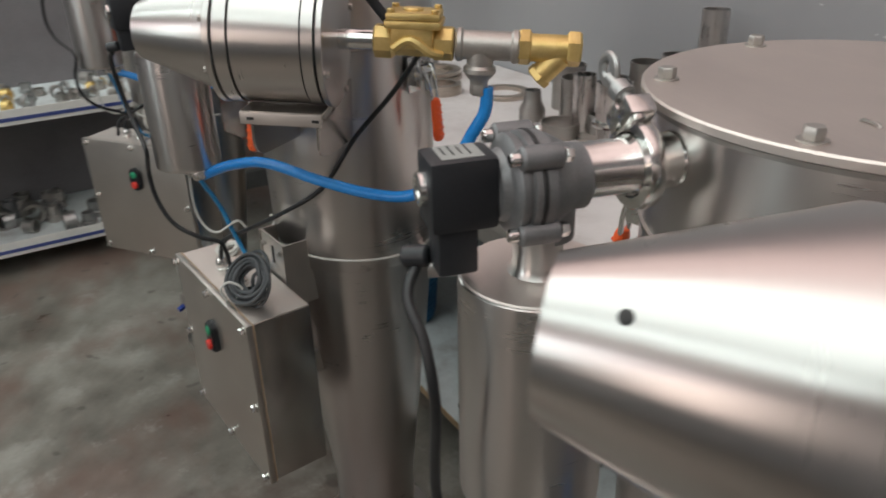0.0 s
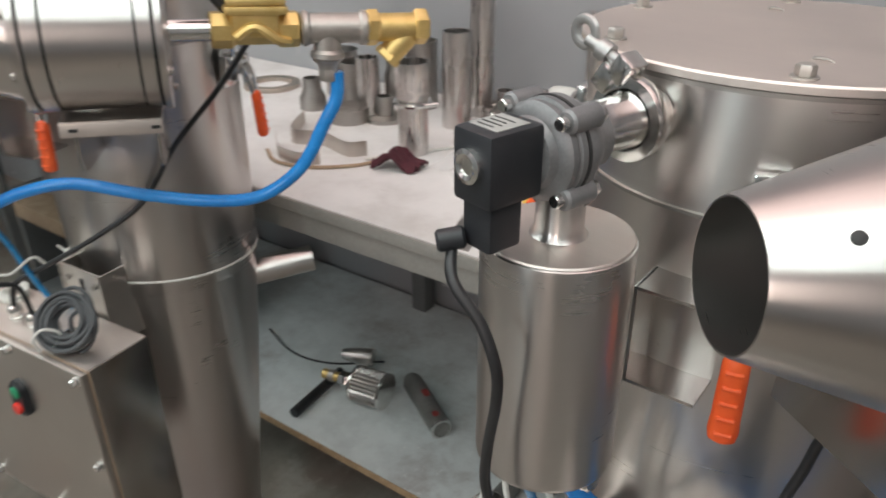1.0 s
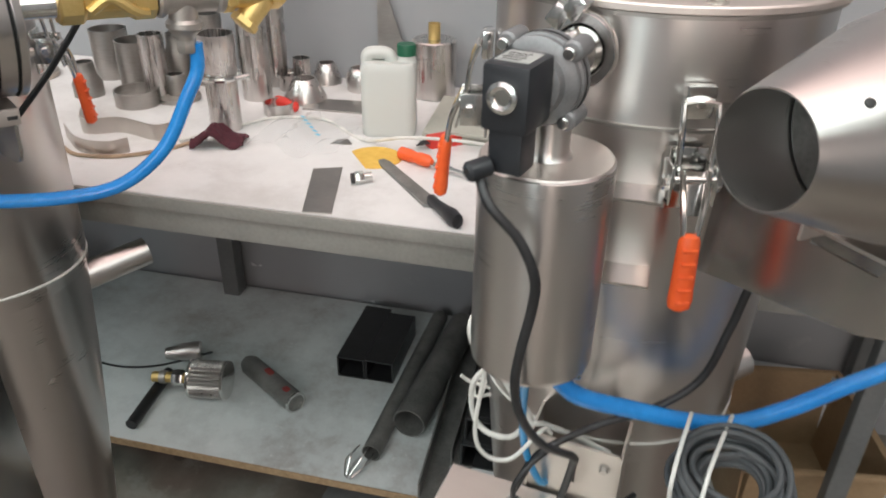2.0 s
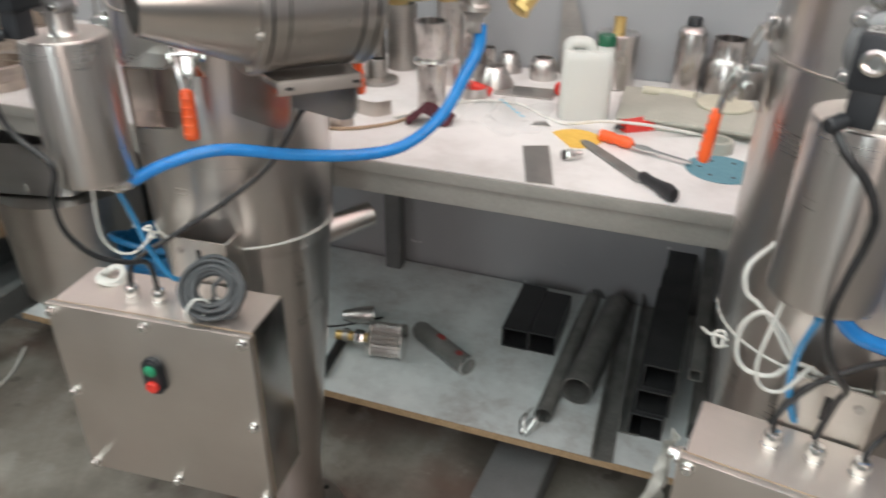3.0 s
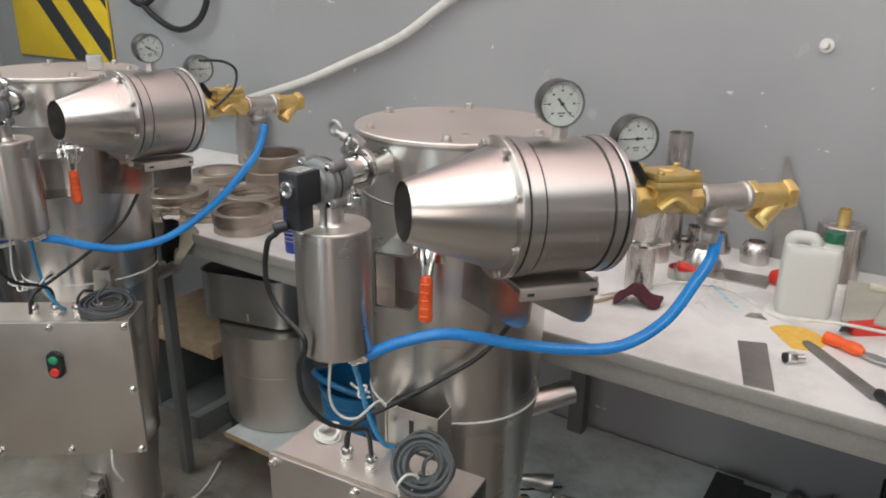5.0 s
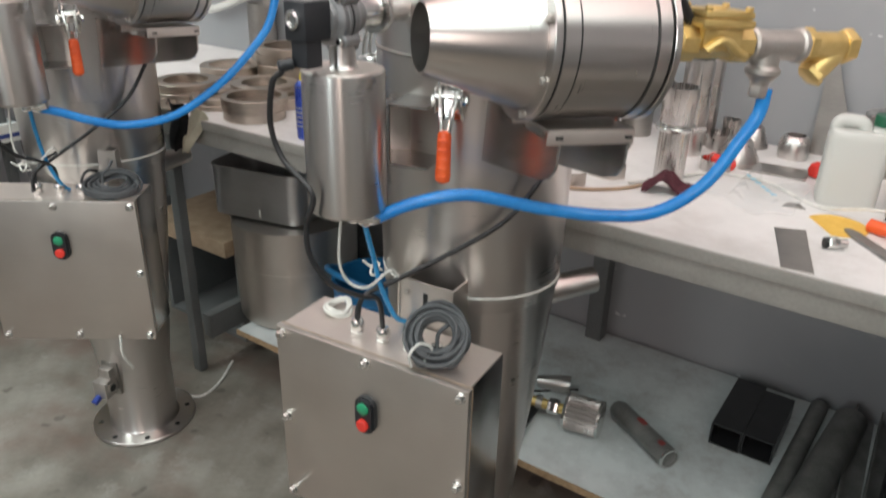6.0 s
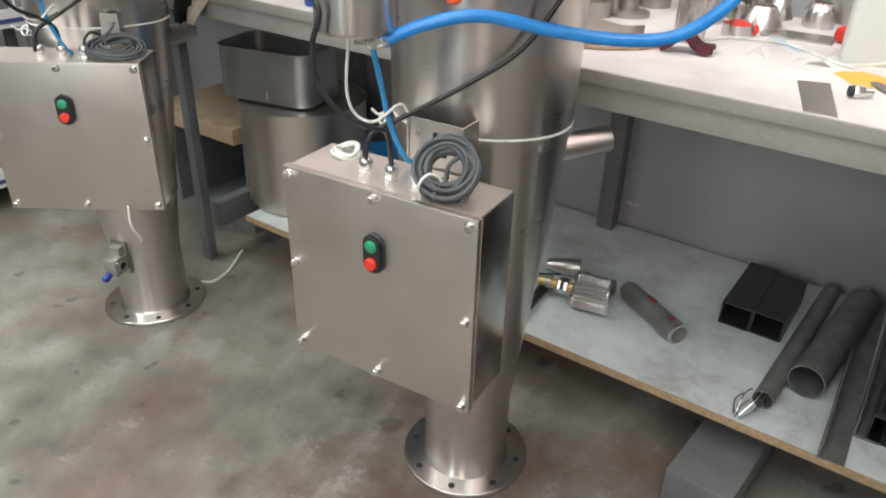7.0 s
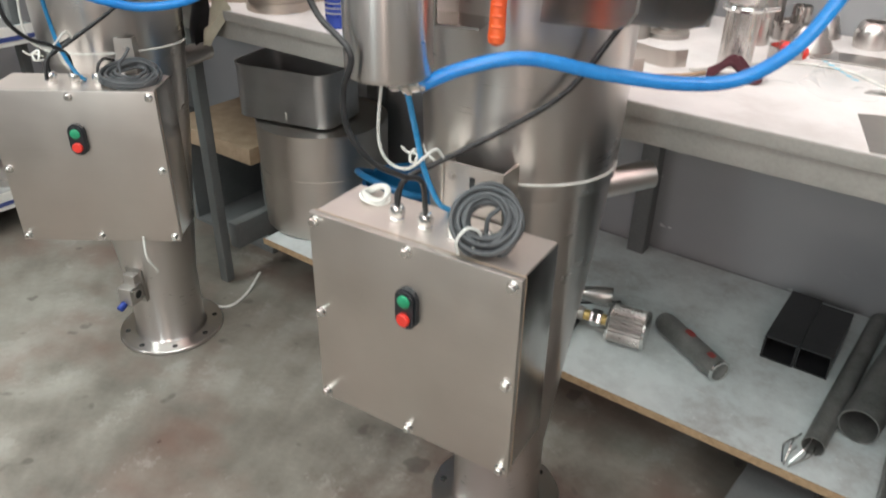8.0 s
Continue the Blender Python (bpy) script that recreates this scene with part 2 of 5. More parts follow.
def lathe(profile, seg=40, m=I4, bm=None, closed=False):
    """Solid of revolution about z from (r, z) pairs; ends are capped when closed."""
    bm = bm or bmesh.new()
    rings = []
    for r, z in profile:
        rings.append([bm.verts.new(m @ Vector((r * math.cos(2 * math.pi * i / seg), r * math.sin(2 * math.pi * i / seg), z))) for i in range(seg)])
    for a, b in zip(rings, rings[1:]):
        for i in range(seg):
            j = (i + 1) % seg
            bm.faces.new((a[i], a[j], b[j], b[i])).smooth = True
    if closed:
        bm.faces.new(list(reversed(rings[0])))
        bm.faces.new(rings[-1])
    return bm


def loop_lathe(profile, seg=40, m=I4, bm=None):
    """Ring-shaped solid: the profile closes on itself."""
    return lathe(list(profile) + [profile[0]], seg, m, bm)


def rod(r, z0, z1, seg=24, m=I4, bm=None, bev=0.0):
    if bev:
        return lathe([(r - bev, z0), (r, z0 + bev), (r, z1 - bev), (r - bev, z1)], seg, m, bm, True)
    return lathe([(r, z0), (r, z1)], seg, m, bm, True)


def pipe(r, wall, z0, z1, seg=28, m=I4, bm=None):
    return loop_lathe([(r, z0), (r, z1), (r - wall, z1), (r - wall, z0)], seg, m, bm)


def block(sx, sy, sz, m=I4, bm=None, bev=0.0):
    """Box centred in x and y, standing on z = 0."""
    bm = bm or bmesh.new()
    made = bmesh.ops.create_cube(bm, size=1)["verts"]
    for v in made:
        v.co = Vector((v.co.x * sx, v.co.y * sy, (v.co.z + 0.5) * sz))
    if bev:
        edges = list({e for v in made for e in v.link_edges})
        out = bmesh.ops.bevel(bm, geom=edges, offset=bev, segments=2, affect="EDGES", profile=0.6)
        made = list({v for f in out["faces"] for v in f.verts} | {v for v in made if v.is_valid})
    for v in made:
        v.co = m @ v.co
    return bm


def plate(outline, thick, m=I4, bm=None):
    """Extruded flat outline (list of x, y), from z = 0 to thick."""
    bm = bm or bmesh.new()
    lo = [bm.verts.new(m @ Vector((x, y, 0))) for x, y in outline]
    hi = [bm.verts.new(m @ Vector((x, y, thick))) for x, y in outline]
    bm.faces.new(list(reversed(lo)))
    bm.faces.new(hi)
    n = len(lo)
    for i in range(n):
        j = (i + 1) % n
        bm.faces.new((lo[i], lo[j], hi[j], hi[i]))
    return bm


def rounded(sx, sy, r, n=5):
    pts = []
    for cx, cy, a in ((sx / 2 - r, sy / 2 - r, 0), (-sx / 2 + r, sy / 2 - r, 90), (-sx / 2 + r, -sy / 2 + r, 180), (sx / 2 - r, -sy / 2 + r, 270)):
        for k in range(n + 1):
            w = radians(a + 90 * k / n)
            pts.append((cx + r * math.cos(w), cy + r * math.sin(w)))
    return pts


def glide(points, steps=8):
    """Catmull-Rom curve through the points."""
    p = [Vector(q) for q in points]
    p = [2 * p[0] - p[1]] + p + [2 * p[-1] - p[-2]]
    out = []
    for i in range(1, len(p) - 2):
        a, b, c, d = p[i - 1], p[i], p[i + 1], p[i + 2]
        for k in range(steps):
            s = k / steps
            out.append(0.5 * (2 * b + (c - a) * s + (2 * a - 5 * b + 4 * c - d) * s * s + (3 * b - 3 * c + d - a) * s ** 3))
    out.append(p[-2])
    return out


def tube(points, r, seg=10, steps=8, bm=None, smooth=True):
    bm = bm or bmesh.new()
    pts = glide(points, steps) if smooth else [Vector(q) for q in points]
    side = None
    rings = []
    for i, q in enumerate(pts):
        d = (pts[min(i + 1, len(pts) - 1)] - pts[max(i - 1, 0)]).normalized()
        if side is None:
            side = d.orthogonal().normalized()
        side = (side - d * side.dot(d)).normalized()
        up = d.cross(side)
        rings.append([bm.verts.new(q + r * (math.cos(2 * math.pi * k / seg) * side + math.sin(2 * math.pi * k / seg) * up)) for k in range(seg)])
    for a, b in zip(rings, rings[1:]):
        for k in range(seg):
            j = (k + 1) % seg
            bm.faces.new((a[k], a[j], b[j], b[k])).smooth = True
    bm.faces.new(list(reversed(rings[0])))
    bm.faces.new(rings[-1])
    return bm


def finish(bm, name, mat):
    bmesh.ops.recalc_face_normals(bm, faces=bm.faces[:])
    me = bpy.data.meshes.new(name)
    bm.to_mesh(me)
    bm.free()
    me.materials.append(mat)
    me.set_sharp_from_angle(angle=radians(38))
    for f in me.polygons:
        f.use_smooth = True
    return me


def part(name, bm, mat, parent, label="", m=None):
    """One mesh object under a thing or under a part; m: its place in the parent."""
    ob = new(name, finish(bm, name, mat) if isinstance(bm, bmesh.types.BMesh) else bm)
    ob.parent = parent
    if m is not None:
        ob.matrix_basis = m
    if label:
        ob["label"] = label
    return ob


def thing(name, bm, mat, label, category, group="", kind="", m=None):
    ob = new(name, finish(bm, name, mat))
    if m is not None:
        ob.matrix_basis = m
    return tagged(ob, label, category, group, kind)


def base_of(name, m, label, category, group=""):
    ob = new(name)
    ob.empty_display_size = 0.05
    ob.matrix_basis = m
    return tagged(ob, label, category, group)


def slab(name, x0, x1, y0, y1, z0, z1, mat, label="", category="", kind="structure", bev=0.0):
    return thing(name, block(x1 - x0, y1 - y0, z1 - z0, I4, None, bev), mat, label, category, "", kind, pose((x0 + x1) / 2, (y0 + y1) / 2, z0))


# ---- the room ----
WALL_Y = 0.985
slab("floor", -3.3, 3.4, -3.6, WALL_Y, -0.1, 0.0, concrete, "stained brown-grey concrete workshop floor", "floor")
slab("wall_north", -3.3, 3.4, WALL_Y, WALL_Y + 0.15, -0.1, 3.0, wall_paint, "grey-blue painted workshop wall with scuffs", "wall")
slab("wall_south", -3.3, 3.4, -3.75, -3.6, -0.1, 3.0, wall_paint, "grey-blue painted workshop wall", "wall")
slab("wall_west", -3.45, -3.3, -3.75, WALL_Y + 0.15, -0.1, 3.0, wall_paint, "grey-blue painted workshop wall", "wall")
slab("wall_east", 3.4, 3.55, -3.75, WALL_Y + 0.15, -0.1, 3.0, wall_paint, "grey-blue painted workshop wall", "wall")
slab("ceiling", -3.45, 3.55, -3.75, WALL_Y + 0.15, 3.0, 3.12, ceiling_paint, "warm off-white workshop ceiling", "ceiling")

# ---- the workbench ----
BENCH_Z, BENCH_Y0, BENCH_X0, BENCH_X1 = 0.88, 0.235, -2.2, 1.75
bench = base_of("workbench", pose(0, 0, 0), "long grey-painted steel workbench with a dusty white top against the wall", "workbench")
part("benchtop", block(BENCH_X1 - BENCH_X0, WALL_Y - 0.004 - BENCH_Y0, 0.02, pose((BENCH_X0 + BENCH_X1) / 2, (BENCH_Y0 + WALL_Y - 0.004) / 2, BENCH_Z - 0.02)), laminate, bench, "dusty white laminate top")
part("edge_strip", block(BENCH_X1 - BENCH_X0, 0.006, 0.024, pose((BENCH_X0 + BENCH_X1) / 2, BENCH_Y0 - 0.004, BENCH_Z - 0.025), None, 0.001), paint_grey, bench)
part("front_rail", block(BENCH_X1 - BENCH_X0, 0.04, 0.052, pose((BENCH_X0 + BENCH_X1) / 2, BENCH_Y0 + 0.022, BENCH_Z - 0.0725), None, 0.003), paint_grey, bench)
part("back_rail", block(BENCH_X1 - BENCH_X0, 0.04, 0.078, pose((BENCH_X0 + BENCH_X1) / 2, WALL_Y - 0.04, BENCH_Z - 0.1), None, 0.003), paint_grey, bench)
for x in (-2.15, -1.08, -0.06, 1.02, 1.7):
    part("leg", block(0.05, 0.05, BENCH_Z - 0.1, pose(x, WALL_Y - 0.05, 0), None, 0.003), leg_paint, bench)
for x in (-2.15, -1.145, 1.45):
    part("leg", block(0.034, 0.03, BENCH_Z - 0.0725, pose(x, BENCH_Y0 + 0.026, 0), None, 0.003), leg_paint, bench)
    part("cross_bar", block(0.04, WALL_Y - BENCH_Y0 - 0.14, 0.085, pose(x, (BENCH_Y0 + WALL_Y) / 2, 0.1), None, 0.003), leg_paint, bench)
SHELF_Z = 0.2
shelf = part("lower_shelf", block(2.67, 0.68, 0.016, pose(0.36, 0.629, SHELF_Z - 0.018)), shelf_top, bench, "dusty pale laminate shelf board")
part("shelf_edge", block(2.67, 0.003, 0.018, pose(0.36, 0.2875, SHELF_Z - 0.018)), chip_edge, bench, "bare chipboard edge")
part("shelf_bearer", block(2.67, 0.03, 0.03, pose(0.36, 0.335, SHELF_Z - 0.049), None, 0.002), leg_paint, bench)
part("shelf_bearer", block(2.67, 0.03, 0.03, pose(0.36, 0.94, SHELF_Z - 0.049), None, 0.002), leg_paint, bench)

# ---- the three machines ----
AIM = 53.0
DIR = Vector((math.cos(radians(AIM)), math.sin(radians(AIM)), -0.047))
TIP = Vector((0.162, -0.389, 1.279))
GUN = Matrix.Translation(TIP) @ Matrix.Rotation(radians(AIM), 4, "Z") @ Matrix.Rotation(radians(92.7), 4, "Y")
# in GUN: z runs along the barrel, x points down, y to the far side


def hexagon(r, z0, z1, m=I4, bm=None):
    return lathe([(r * 0.9, z0), (r, z0 + (z1 - z0) * 0.15), (r, z1 - (z1 - z0) * 0.15), (r * 0.86, z1)], 6, m, bm, True)


def screw_mesh(r=0.006, h=0.006, mat=None):
    bm = lathe([(r * 1.35, 0), (r * 1.35, 0.0012)], 16, I4, None, True)
    hexagon(r, 0.0012, h, I4, bm)
    return finish(bm, "screw", mat or chrome)


SCREW, BIG_BOLT, COVER_SCREW = screw_mesh(0.0047, 0.006, tee_metal), screw_mesh(0.0069, 0.0092, tee_metal), screw_mesh(0.0068, 0.0095)


def latch(owner, angle, lift=0.0):
    """Toggle latch over the drum's seam: base plate, hook, pivot block and a dipped grip."""
    m = Matrix.Rotation(radians(angle), 4, "Z") @ Matrix.Translation((0.17, 0, lift))
    # local: x outwards, y along the drum, z up
    ob = part("latch", block(0.004, 0.034, 0.06, m @ pose(0.003, 0, 1.13), None, 0.001), chrome, owner, "plated toggle latch with a dipped orange grip")
    part("catch", block(0.012, 0.026, 0.03, m @ pose(0.005, 0, 1.217), None, 0.003), chrome, ob)
    part("catch_screw", rod(0.0045, 0, 0.003, 12, m @ along((0.011, 0, 1.232), (1, 0, 0)), None, 0.001), steel_dull, ob)
    for q in (-1, 1):
        part("hook_bar", tube([m @ Vector(p) for p in ((0.014, 0.0145 * q, 1.232), (0.023, 0.015 * q, 1.205), (0.027, 0.013 * q, 1.158))], 0.0028, 8, 4), chrome, ob)
        part("side_cheek", block(0.028, 0.003, 0.036, m @ pose(0.018, 0.019 * q, 1.145), None, 0.001), chrome, ob)
        part("lever_bar", tube([m @ Vector(p) for p in ((0.03, 0.012 * q, 1.178), (0.042, 0.009 * q, 1.15), (0.048, 0.005 * q, 1.115))], 0.0032, 8, 4), chrome, ob)
        part("pivot_nut", hexagon(0.007, 0, 0.006, m @ pose(0.022, 0.0205 * q, 1.163, -90 * q)), chrome, ob)
    part("hook_bridge", tube([m @ Vector(p) for p in ((0.014, -0.0145, 1.232), (0.015, 0, 1.235), (0.014, 0.0145, 1.232))], 0.0028, 8, 4), chrome, ob)
    part("lever_web", block(0.003, 0.02, 0.04, m @ pose(0.037, 0, 1.138, 0, -14, 0), None, 0.001), chrome, ob)
    part("pivot", rod(0.0042, -0.024, 0.024, 12, m @ pose(0.024, 0, 1.163, 90)), chrome, ob)
    part("pivot", rod(0.0036, -0.018, 0.018, 12, m @ pose(0.032, 0, 1.17, 90)), chrome, ob)
    grip = lathe([(0.004, 0.002), (0.0085, 0), (0.0105, -0.006), (0.0108, -0.02), (0.0112, -0.04), (0.0114, -0.06), (0.0122, -0.072), (0.0108, -0.081), (0.005, -0.085)], 18,
                 m @ pose(0.048, 0, 1.124, 0, -5, 0) @ Matrix.Diagonal((0.7, 0.95, 0.87, 1)), None, True)
    grip_ob = part("grip", grip, orange_grip, ob, "orange dipped grip")
    for k in range(5):
        part("finger_rib", rod(0.002, -0.007, 0.007, 10, m @ pose(0.0556 + 0.0013 * k, 0, 1.113 - 0.0128 * k, 90), None, 0.001), orange_grip, grip_ob)


def gauge(owner, m, r=0.036, turn=130):
    """Dial gauge; in m: z out of the dial, y up."""
    case = loop_lathe([(r * 0.2, -0.026), (r * 0.94, -0.026), (r, -0.022), (r, 0.002), (r * 0.99, 0.0032), (r * 0.97, 0.0032), (r * 0.96, -0.004), (r * 0.2, -0.004)], 40)
    ob = part("gauge", case, gauge_case, owner, "round dial gauge in a dark metal case", m)
    part("dial", lathe([(r * 0.958, -0.0038), (r * 0.958, -0.0022)], 40, I4, None, True), dial_white, ob, "white printed dial")
    marks = bmesh.new()
    for k in range(31):
        a = radians(225 - 9 * k)
        ln = 0.16 if k % 5 == 0 else 0.08
        w = 0.0009 if k % 5 == 0 else 0.0005
        block(w, r * ln, 0.0003, pose(0, 0, -0.0021, 0, 0, math.degrees(a) - 90) @ pose(0, r * (0.84 - ln / 2), 0), marks)
    for k in range(7):
        a = radians(225 - 45 * k)
        block(0.0032, 0.0022, 0.0003, pose(math.cos(a) * r * 0.56, math.sin(a) * r * 0.56, -0.0021), marks)
    block(0.01, 0.0016, 0.0003, pose(0, -r * 0.4, -0.0021), marks)
    block(0.006, 0.0012, 0.0003, pose(0, -r * 0.52, -0.0021), marks)
    part("scale_marks", marks, ink, ob)
    hand = plate([(-0.0016, -r * 0.3), (0.0016, -r * 0.3), (0.0009, 0), (0.0004, r * 0.72), (-0.0004, r * 0.72), (-0.0009, 0)], 0.0006, pose(0, 0, -0.0012, 0, 0, turn))
    rod(0.0024, -0.0014, 0.0004, 16, I4, hand)
    part("needle", hand, ink, ob)
    part("glass", lathe([(r * 0.958, 0.0014), (r * 0.958, 0.0022)], 40, I4, None, True), glass, ob).visible_shadow = False
    return ob


def cable_coil(centre, normal, r0, turns, thick, mat, label, m, seed, flat=0.014):
    """One length of cable wound into a loose coil."""
    rnd = random.Random(seed)
    fr = along(centre, normal)
    pts = []
    r, ex, h = r0, 1.0, 0.0
    for k in range(turns * 12):
        if k % 12 == 0:
            r1, ex1, h1 = r0 * rnd.uniform(0.48, 1.14), rnd.uniform(0.86, 1.16), rnd.uniform(-flat, flat)
        r += (r1 - r) * 0.28
        ex += (ex1 - ex) * 0.2
        h += (h1 - h) * 0.25
        a = 2 * math.pi * k / 12
        pts.append(fr @ Vector((r * ex * math.cos(a), r / ex * math.sin(a), h + 0.003 * math.sin(2 * a))))
    return thing("cable_coil", tube(pts, thick, 8, 3), mat, label, "cable", "", "", m)


def build_machine(m, name_label, hose_points, needle, coil_cable, across, knob=False, aim=(0.0, 0.0, 0.0, 0.0), neck=0.0, box=(0.015, -0.311, 5.0, -0.052, 0.046), tank_at=(0.0, 0.0, 0.0), lid_turn=0.0, latches=(-70, 20, 110, 200)):
    # aim: turn of the barrel about its saddle, then its shift; neck: straight length behind the nozzle cone; box: place and turn of the control box, then of its first gland; tank_at: shift of tank and valve
    dirn = Matrix.Rotation(radians(aim[0]), 3, "Z") @ DIR
    tip = TIP + DIR * 0.21 - dirn * 0.21 + Vector(aim[1:])
    G0 = Matrix.Translation(tip) @ Matrix.Rotation(radians(AIM + aim[0]), 4, "Z") @ Matrix.Rotation(radians(92.7), 4, "Y")
    G = G0 @ Matrix.Translation((0, 0, neck))
    SH = Matrix.Translation(tank_at)
    reach = 0.124 - tank_at[1]
    mc = base_of("blowing_machine", m, name_label, "machine", "machines along the bench")
    # column and drum
    part("base_flange", loop_lathe([(0.088, 0.0), (0.139, 0.0), (0.141, 0.002), (0.141, 0.010), (0.139, 0.012), (0.088, 0.012)], 56), steel, mc, "round flat steel foot flange")
    for k in range(8):
        a = radians(20 + 45 * k)
        part("bolt_hole", lathe([(0.0075, 0.0122), (0.0075, 0.0128)], 16, pose(0.119 * math.cos(a), 0.119 * math.sin(a), 0), None, True), seal, mc)
    col = lathe([(0.097, 0.012), (0.0945, 0.016), (0.0925, 0.02), (0.0925, 0.2), (0.0945, 0.206), (0.118, 0.42), (0.138, 0.6), (0.155, 0.795), (0.157, 0.802)], 64)
    part("column", col, steel, mc, "tapered brushed steel column")
    part("lower_drum", lathe([(0.157, 0.802), (0.159, 0.805), (0.163, 0.95), (0.167, 1.208), (0.1675, 1.211)], 72), steel, mc, "brushed steel drum")
    part("seam", loop_lathe([(0.166, 1.2095), (0.1694, 1.2105), (0.1694, 1.2135), (0.166, 1.2145)], 64), steel_dull, mc)
    part("upper_drum", lathe([(0.167, 1.213), (0.1672, 1.3), (0.1672, 1.312)], 72), steel, mc, "brushed steel drum top section")
    part("rope", tube([(0.1575 * math.cos(a), 0.1575 * math.sin(a), 0.823 - 0.01 * math.sin(a)) for a in [radians(6 * i) for i in range(61)]], 0.0035, 8, 1), white_wire, mc, "white wire tied round the drum")
    knot = tube([(-0.115, -0.115, 0.815), (-0.128, -0.125, 0.824), (-0.14, -0.122, 0.82), (-0.15, -0.128, 0.83)], 0.0024, 8, 5)
    tube([(-0.112, -0.118, 0.808), (-0.125, -0.135, 0.812), (-0.133, -0.12, 0.823), (-0.12, -0.118, 0.828), (-0.118, -0.132, 0.812)], 0.0022, 8, 5, knot)
    part("knot", knot, white_wire, mc, "knotted white wire end")
    lid = part("lid", loop_lathe([(0.0005, 1.312), (0.173, 1.312), (0.1765, 1.3135), (0.1765, 1.3185), (0.175, 1.32), (0.0005, 1.32)], 72), steel_lit, mc, "flat round lid of brushed steel")
    part("gasket", loop_lathe([(0.16, 1.3085), (0.1735, 1.3085), (0.1735, 1.3118), (0.16, 1.3118)], 64), steel_dull, lid)
    for k in range(6):
        a = radians(-120 + 60 * k + lid_turn)
        part("lid_bolt", BIG_BOLT, None, lid, "", pose(0.158 * math.cos(a), 0.158 * math.sin(a), 1.32, 0, 0, 25 * k))
    for k in range(2):
        a = radians(-52 + 180 * k)
        part("lifting_eye", tube([(0.105 * math.cos(a) - 0.008, 0.105 * math.sin(a), 1.3195), (0.105 * math.cos(a) - 0.005, 0.105 * math.sin(a), 1.3215), (0.105 * math.cos(a) + 0.005, 0.105 * math.sin(a), 1.3215), (0.105 * math.cos(a) + 0.008, 0.105 * math.sin(a), 1.3195)], 0.0012, 8, 4), steel_dull, lid)
    if knob:
        kb = block(0.036, 0.03, 0.036, pose(0.083, -0.007, 1.32, 0, 0, 20), None, 0.006)
        part("lid_block", kb, zinc, lid, "small grey cast block")
    # side outlet
    a = radians(54)
    o = Vector((math.cos(a), math.sin(a), 0.1))
    part("outlet_pipe", pipe(0.026, 0.002, 0.11, 0.262, 32, along((0, 0, 0.722), o)), steel, mc, "short polished outlet pipe")
    # air tank
    T = Vector((-0.012, -0.302, 0))
    # skin over the tank, coloured paler for the light falling on it
    part("tank_top_lit", lathe([(0.0545, 1.2128), (0.0535, 1.2142), (0.0005, 1.2142)], 56), steel_lit, mc, "flat welded tank top, coloured paler for light from above", SH @ Matrix.Translation(T))
    tank = part("air_tank", lathe([(0.0005, 1.016), (0.0525, 1.016), (0.0555, 1.019), (0.056, 1.023), (0.056, 1.207), (0.0555, 1.2115), (0.053, 1.213), (0.0005, 1.213)], 56), steel, mc, "brushed steel air tank", SH @ Matrix.Translation(T))
    part("drain_fitting", rod(0.012, 0.998, 1.016, 20, pose(0.012, 0.0, 0), None, 0.002), chrome, tank)
    fit_ = rod(0.011, 0, 0.03, 20, along((0.02, 0.004, 1.003), (0.9, 0.1, 0.25)), None, 0.002)
    hexagon(0.014, 0.006, 0.016, along((0.02, 0.004, 1.003), (0.9, 0.1, 0.25)), fit_)
    part("hose_fitting", fit_, chrome, tank)
    part("tank_neck", lathe([(0.022, 1.213), (0.0185, 1.217), (0.0175, 1.222), (0.0175, 1.245)], 28, I4, None, True), steel, tank, "short welded neck")
    BM = pose(0.04, -0.232, 0, 0, 0, 14)
    bk = part("tank_bracket", block(0.003, 0.1, 0.09, BM @ pose(-0.0265, 0.05, 1.068)), steel_box, mc, "open channel bracket of bent sheet steel behind the tank", SH)
    for z in (1.068, 1.155):
        part("bracket_flange", block(0.058, 0.1, 0.003, BM @ pose(0.0025, 0.05, z)), steel_box, bk)
    part("bracket_tab", block(0.045, 0.003, 0.09, BM @ pose(0.01, 0.092, 1.068)), steel_box, bk)
    for z in (1.083, 1.132):
        part("bracket_bolt", SCREW, None, bk, "", BM @ pose(0.018, 0.0905, z, 90))
    # pulse valve on the tank
    VZ = 1.278
    vx = -0.018
    ax = along((vx, -0.305, VZ), (0, 1, 0))
    body = lathe([(0.02, -0.03), (0.026, -0.028), (0.029, -0.022), (0.036, -0.02), (0.0395, -0.017), (0.0395, -0.012), (0.0375, -0.0105), (0.0375, -0.009), (0.0405, -0.0075), (0.0405, -0.002), (0.0385, -0.001), (0.0385, 0.001), (0.0405, 0.002), (0.0405, 0.009), (0.038, 0.0105), (0.038, 0.012), (0.036, 0.018), (0.031, 0.026), (0.0265, 0.034), (0.0265, 0.044), (0.022, 0.048)], 40, ax, None, True)
    lathe([(0.0245, -0.046), (0.0245, 0.0)], 28, pose(vx + 0.002, -0.29, VZ), body, True)
    valve = part("pulse_valve", body, alloy, mc, "grey cast pulse valve with bolted cover", SH @ Matrix.Translation((vx, -0.335, VZ)) @ Matrix.Scale(0.86, 4) @ Matrix.Translation((-vx, 0.335, -VZ)))
